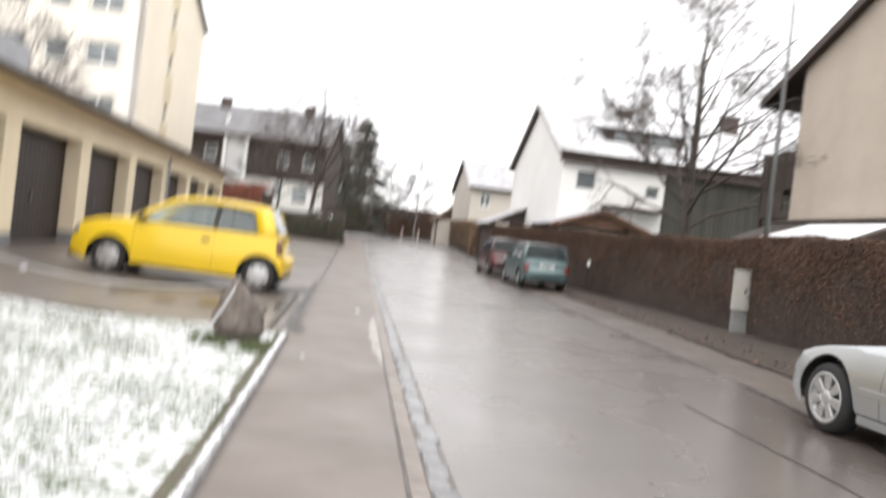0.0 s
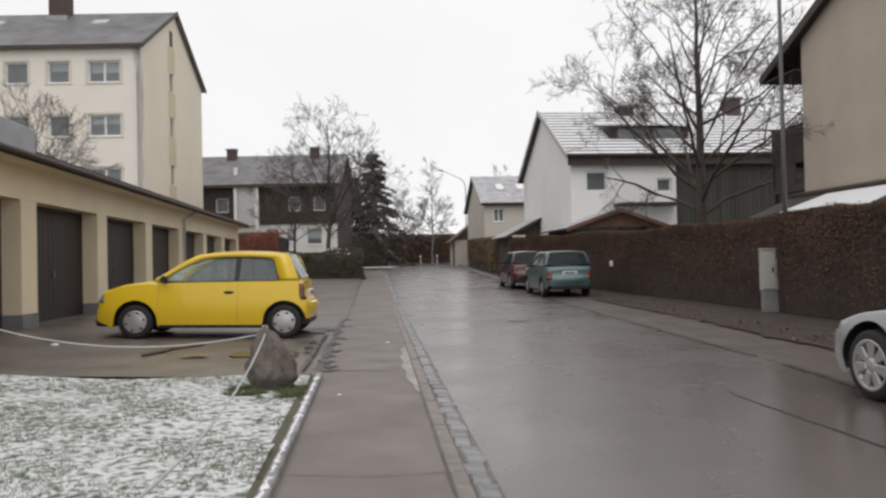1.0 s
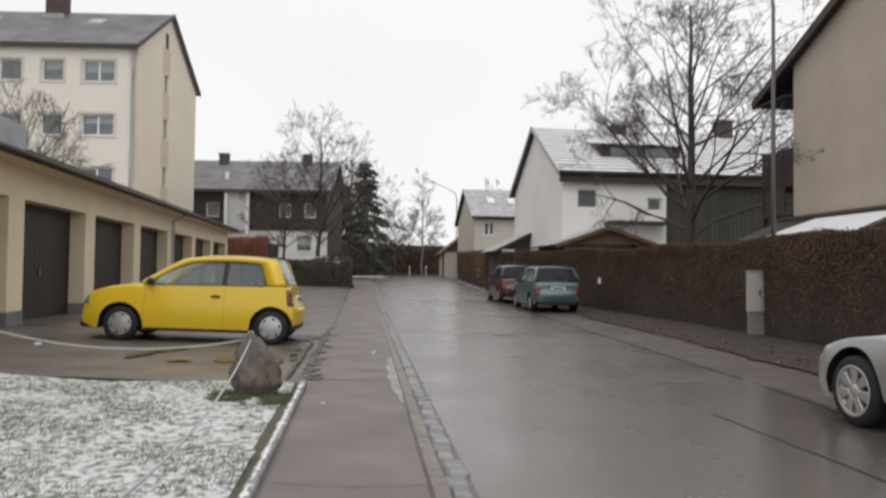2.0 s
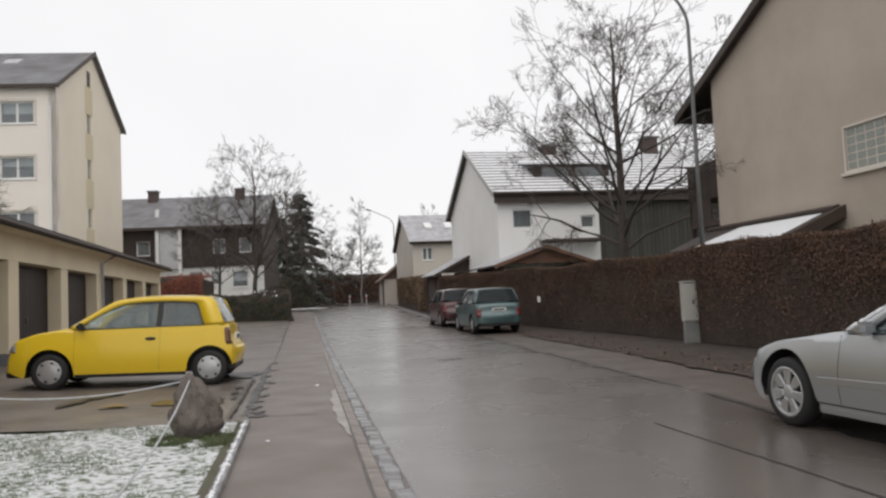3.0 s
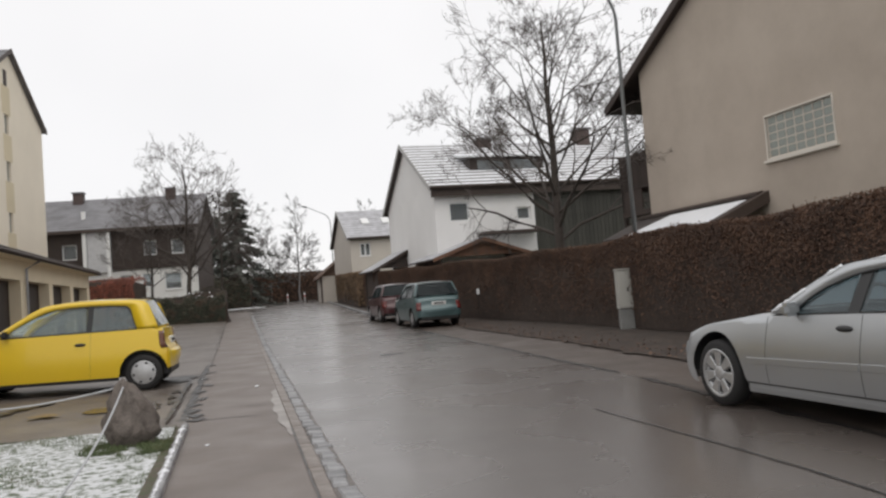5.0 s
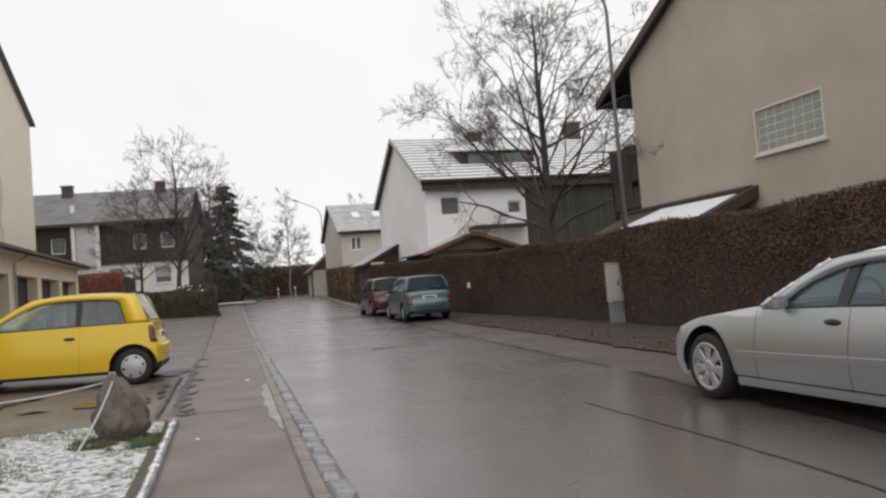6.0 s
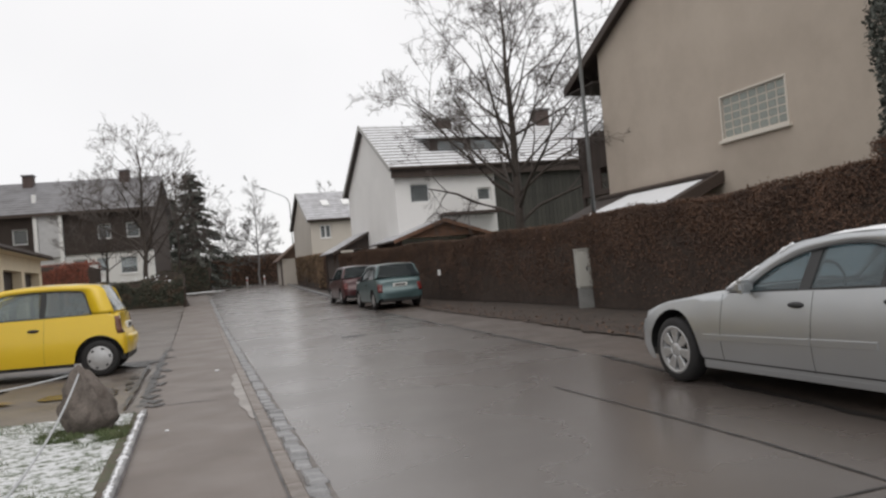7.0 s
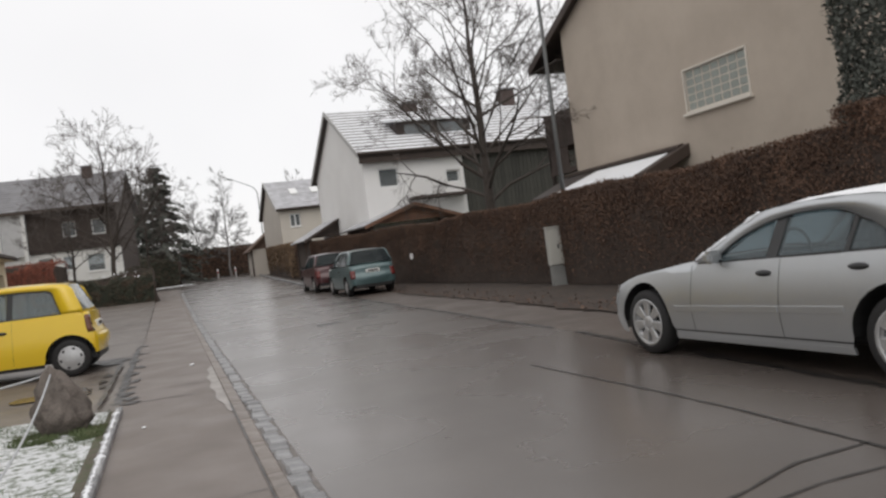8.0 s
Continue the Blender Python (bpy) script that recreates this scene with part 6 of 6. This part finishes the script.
ragged_line("seam", [(path_x(9.8) + 0.5, 9.85), (path_x(9.8) + 1.0, 9.8)], 0.03, TAR, 0.05, "crack across the pavement", 10)
ragged_line("seam", [(path_x(4.6), 4.6), (path_x(4.6) + 0.6, 4.52), (path_x(4.6) + 1.2, 4.6)], 0.012, TAR, 0.05, "crack across the pavement", 11)
blob_patch("wet_patch", -2.5, 14.3, 0.42, 0.6, TAR, 0.018, "dark wet sunken patch in the court", "patch", 12, 0.1, court_z, n=26)
ragged_line("seam", [(-3.75, 11.9), (-4.05, 11.2), (-4.15, 10.35)], 0.24, TAR, 0.022, "dark damp line in the court", 13, court_z)
ragged_line("seam", [(seam_x(y) + 1.38 + 0.1 * math.sin(y), y) for y in (6, 9, 12, 15, 19, 24)], 0.4, SOIL, 0.018, "dark wet leaves along the verge", 14)
ragged_line("seam", [(0.9, 24), (1.3, 22), (1.6, 19.5)], 0.05, TAR, 0.005, "faint crack in the road", 15)
ragged_line("seam", [(-0.6, 30), (0.9, 30.5), (2.2, 31.5)], 0.10, TAR, 0.005, "faint crack across the road", 16)
blob_patch("puddle", -3.4, 10.3, 0.2, 0.16, MUD, 0.032, "shallow ochre mud puddle on the court", "puddle", 3, 0.1, court_z)
blob_patch("puddle", -2.5, 10.6, 0.5, 0.5, PUDDLE, 0.016, "shallow rain puddle on the court", "puddle", 4, -0.15, court_z)
strip("pale_patch", lambda y: gutter_x(y) - 0.215 - 0.10 * max(0.0, math.sin((y - 7.4) / 4.0 * math.pi)) ** 0.5 - 0.02 * math.sin(y * 7), lambda y: gutter_x(y) - 0.205, 0.0515, PALE_CONCRETE,
      [7.4 + 0.2 * i for i in range(21)], 2, "worn pale concrete beside the gutter stones", "patch")
rng = np.random.default_rng(41)
for i, y in enumerate((9.0, 9.35, 9.8, 10.4, 11.0, 11.9, 12.8, 13.9, 15.2, 17.0)):
    blob_patch("crumbled_edge", path_x(y) + rng.uniform(-0.05, 0.09), y, rng.uniform(0.06, 0.15), rng.uniform(0.08, 0.22), TAR, 0.056 + 0.001 * (i % 3), "dark crumbled gap in the pavement's edge", "patch", 50 + i, rng.uniform(-0.3, 0.5), n=14)
for i, (x, y) in enumerate(((-2.0, 10.9), (-2.1, 11.5), (-2.15, 12.2))):
    blob_patch("crumbled_edge", x, y, 0.07, 0.24, TAR, 0.018, "dark crumbled gap in the court's edge", "patch", 70 + i, 0.1, court_z, n=14)
blob_patch("manhole_patch", 1.45, 16.2, 0.3, 0.3, TAR, 0.006, "dark round repair in the road", "patch", 8)
blob_patch("puddle", 1.0, 32, 1.6, 0.35, PUDDLE, 0.006, "shallow rain puddle across the road", "puddle", 9, -0.1)
for i, (x, y, s) in enumerate(((-5.95, 11.6, 0.06), (-0.95, 11.9, 0.035), (5.6, 8.6, 0.05), (5.9, 10.6, 0.04), (-1.05, 7.3, 0.02))):
    z = court_z(x, y) if x < -2 else gz(y) + (0.05 if x < 0 else 0.0)
    bm = bmesh.new()
    bmesh.ops.create_icosphere(bm, subdivisions=2, radius=s)
    for v in bm.verts:
        v.co = Vector((v.co.x, v.co.y, v.co.z * 0.4)) * (1 + 0.3 * noise.noise(v.co * 30 + Vector((i, 0, 0))))
    ob = part("snow_lump", bm, SNOW, smooth=True)
    ob.matrix_basis = pose(x, y, z + s * 0.3)
    tagged(ob, "small lump of leftover snow on the ground", "snow lump")

# grass blades through the snow
rng = np.random.default_rng(77)


def blades(count, xs, ys, high, wide, near=None, seed=1):
    r = np.random.default_rng(seed)
    x = r.uniform(*xs, count)
    y = r.uniform(*ys, count)
    if near:
        a, q = r.random(count) * math.tau, near[2] * np.sqrt(r.random(count))
        x, y = near[0] + q * np.cos(a) * 1.5, near[1] + q * np.sin(a)
    ok = x < (-0.60 - 0.0985 * y - 0.07)
    bare = -0.02 if near else 0.0
    ok &= np.array([noise.noise((p * 1.3, q * 1.3, 2.0)) * (0.2 if near else 1) + 0.6 * noise.noise((p * 5, q * 5, 6.0)) > bare for p, q in zip(x, y)])
    x, y = x[ok], y[ok]
    n = len(x)
    z = np.array([lawn_z(p, q) + 0.052 + 0.05 * noise.noise((p * 0.7, q * 0.7, 0.3)) for p, q in zip(x, y)])
    a = r.random(n) * math.tau
    h = high * r.uniform(0.5, 1.3, n)
    lean_x, lean_y = r.normal(0, 0.7, n) * h, r.normal(0, 0.7, n) * h
    p0 = np.stack([x - wide * np.cos(a), y - wide * np.sin(a), z], 1)
    p1 = np.stack([x + wide * np.cos(a), y + wide * np.sin(a), z], 1)
    p2 = np.stack([x + lean_x, y + lean_y, z + h], 1)
    v = np.stack([p0, p1, p2], 1).reshape(-1, 3)
    return v, np.arange(3 * n).reshape(n, 3)


BLADE = material("grass_blade", (0.10, 0.13, 0.055), 0.7, 0.4, 3, 30, 0.0, second=(0.15, 0.13, 0.07), patch=0.4)
v, f = blades(55000, (-6.5, -1.0), (2.2, 8.5), 0.035, 0.004, seed=3)
turf = cloud_mesh("grass", v, f, BLADE, None)
tagged(turf, "short green grass poking through thin snow", "grass", kind="stuff")
v, f = blades(5000, (0, 1), (0, 1), 0.055, 0.005, near=(-1.72, 7.5, 0.34), seed=4)
turf = cloud_mesh("grass", v, f, BLADE, None)
tagged(turf, "greener grass around the foot of the boulder", "grass", kind="stuff")

# litter of wet leaves under the hedge
rng = np.random.default_rng(78)
ly = rng.uniform(5, 34, 1800)
lx = np.array([min(seam_x(y) + 1.2, hedge_x(y) - 0.6) for y in ly]) + np.abs(rng.normal(0, 0.7, 1800))
lz = np.array([gz(y) for y in ly]) + 0.045
v, f = leaf_cloud(rng, np.stack([lx, ly, lz], 1), np.tile([0.0, 0.0, 1.0], (1800, 1)), 0.03, 0.3)
tagged(cloud_mesh("fallen_leaf", v, f, LEAF_BROWN, None), "wet fallen leaves along the verge", "leaves", kind="stuff")
# snow caught on the shrubs at the court's end
n = 70
pts = np.stack([rng.uniform(-9.3, -5.4, n), rng.uniform(43.6, 46, n), rng.uniform(1.2, 2.2, n)], 1)
v, f = leaf_cloud(rng, pts, np.tile([0.0, -0.6, 1.0], (n, 1)), 0.06, 0.5)
tagged(cloud_mesh("shrub_snow", v, f, SNOW, None), "snow caught on the shrub leaves", "snow", kind="stuff")

# kerb edging of the lawn, with snow along it
edge_mesh = bpy.data.meshes.new("edging_stone")
bm = box((-0.035, 0.004, -0.05), (0.035, 0.986, 0.1), 0.01)
bm.to_mesh(edge_mesh)
bm.free()
edging = thing("lawn_edging", Matrix.Identity(4), "low concrete lawn edging capped with snow", "edging", kind="structure")
for i in range(17):
    y = -8.33 + i * 0.99
    place("edging_stone", edge_mesh, GRANITE, edging, at=pose(path_x(y) + 0.0, y, 0, 0, 0, 5.6))
verts, faces = [], []
ns = 900
for i in range(ns):
    y = -6.5 + 14.85 * i / (ns - 1)
    w = max(0.002, 0.012 + 0.024 * noise.noise((y * 4, 1, 2)) + 0.04 * noise.noise((y * 15, 4, 2)) + 0.022 * noise.noise((y * 37, 4, 9)))
    h = 0.006 + 0.014 * max(0, 0.5 + noise.noise((y * 6, 7, 2)))
    for a, b in ((-1, 0), (-0.6, 1), (0.6, 1), (1, 0)):
        verts.append((path_x(y) - 0.005 + 0.018 * noise.noise((y * 21, 8, 3)) + a * w, y, 0.092 + b * h))
for i in range(ns - 1):
    for k in range(3):
        faces.append((i * 4 + k, i * 4 + k + 1, (i + 1) * 4 + k + 1, (i + 1) * 4 + k))
sheet("snow_cap", verts, faces, SNOW, edging, "line of snow along the edging", True)
strip("soil_edge", lambda y: path_x(y) - 0.13, lambda y: path_x(y) - 0.035, 0.056, EDGE_SOIL, [-40, -6, 0, 2, 4, 6, 8.6], 2, "strip of dark turf beside the lawn edging", "turf")

# pale kerb along the far side of the street
kerb = thing("far_kerb", Matrix.Identity(4), "pale granite kerb along the far verge", "kerb", kind="structure")
kerb_mesh = bpy.data.meshes.new("kerb_stone")
bm = box((0.0, 0.005, -0.1), (0.16, 0.985, 0.11), 0.015)
bm.to_mesh(kerb_mesh)
bm.free()
for i in range(40):
    y = 37 + i * 0.99
    place("kerb_stone", kerb_mesh, GRANITE, kerb, at=pose(seam_x(y), y, gz(y + 0.5), 0.8, 0, 2.7))

# granite setts of the gutter, shared meshes
setts = thing("gutter_setts", Matrix.Identity(4), "single row of worn granite gutter setts", "gutter", kind="structure")
sett_meshes = []
for k in range(4):
    bm = box((-0.07, -0.115 + 0.012 * k, -0.08), (0.07, 0.115, 0.0), 0.018, 1)
    for v in bm.verts:
        v.co += Vector((1.8 * noise.noise(v.co * 9 + Vector((k, 0, 0))), noise.noise(v.co * 9 + Vector((0, k, 5))), 0.6 * noise.noise(v.co * 7 + Vector((k, 3, 0))))) * 0.012
    me = bpy.data.meshes.new("sett")
    bm.to_mesh(me)
    bm.free()
    sett_meshes.append(me)
rng = np.random.default_rng(79)
y, i = -8.0, 0
while y < 52:
    place("sett", sett_meshes[i % 4], GRANITE, setts, at=pose(gutter_x(y) - 0.012 + rng.normal(0, 0.012), y, gz(y) + 0.028 + rng.normal(0, 0.005), rng.normal(0, 1.4), 2 + rng.normal(0, 1.4), 5.2 + rng.normal(0, 2.0)))
    y += 0.236
    i += 1
strip("gutter_bed", lambda y: gutter_x(y) - 0.21, lambda y: gutter_x(y) + 0.075, 0.012, GROUT, [y for y in STEPS if y < 61] + [61], 2, "gritty mortar bed of the gutter", "gutter")

# flush concrete kerb between the pavement and the setts
kerb = thing("pavement_kerb", Matrix.Identity(4), "flush brown concrete kerb between pavement and gutter", "kerb", kind="structure")
kerb_mesh = bpy.data.meshes.new("kerb_stone")
bm = box((-0.055, 0.005, -0.1), (0.055, 0.985, 0.0), 0.01)
bm.to_mesh(kerb_mesh)
bm.free()
for i in range(48):
    y = -4.0 + i * 0.99
    place("kerb_stone", kerb_mesh, KERB, kerb, at=pose(gutter_x(y) - 0.145, y, gz(y) + 0.05 + rng.normal(0, 0.0015), 0, 1.5 + rng.normal(0, 0.5), math.degrees(math.atan2(gutter_x(y) - gutter_x(y + 0.99), 0.99))))
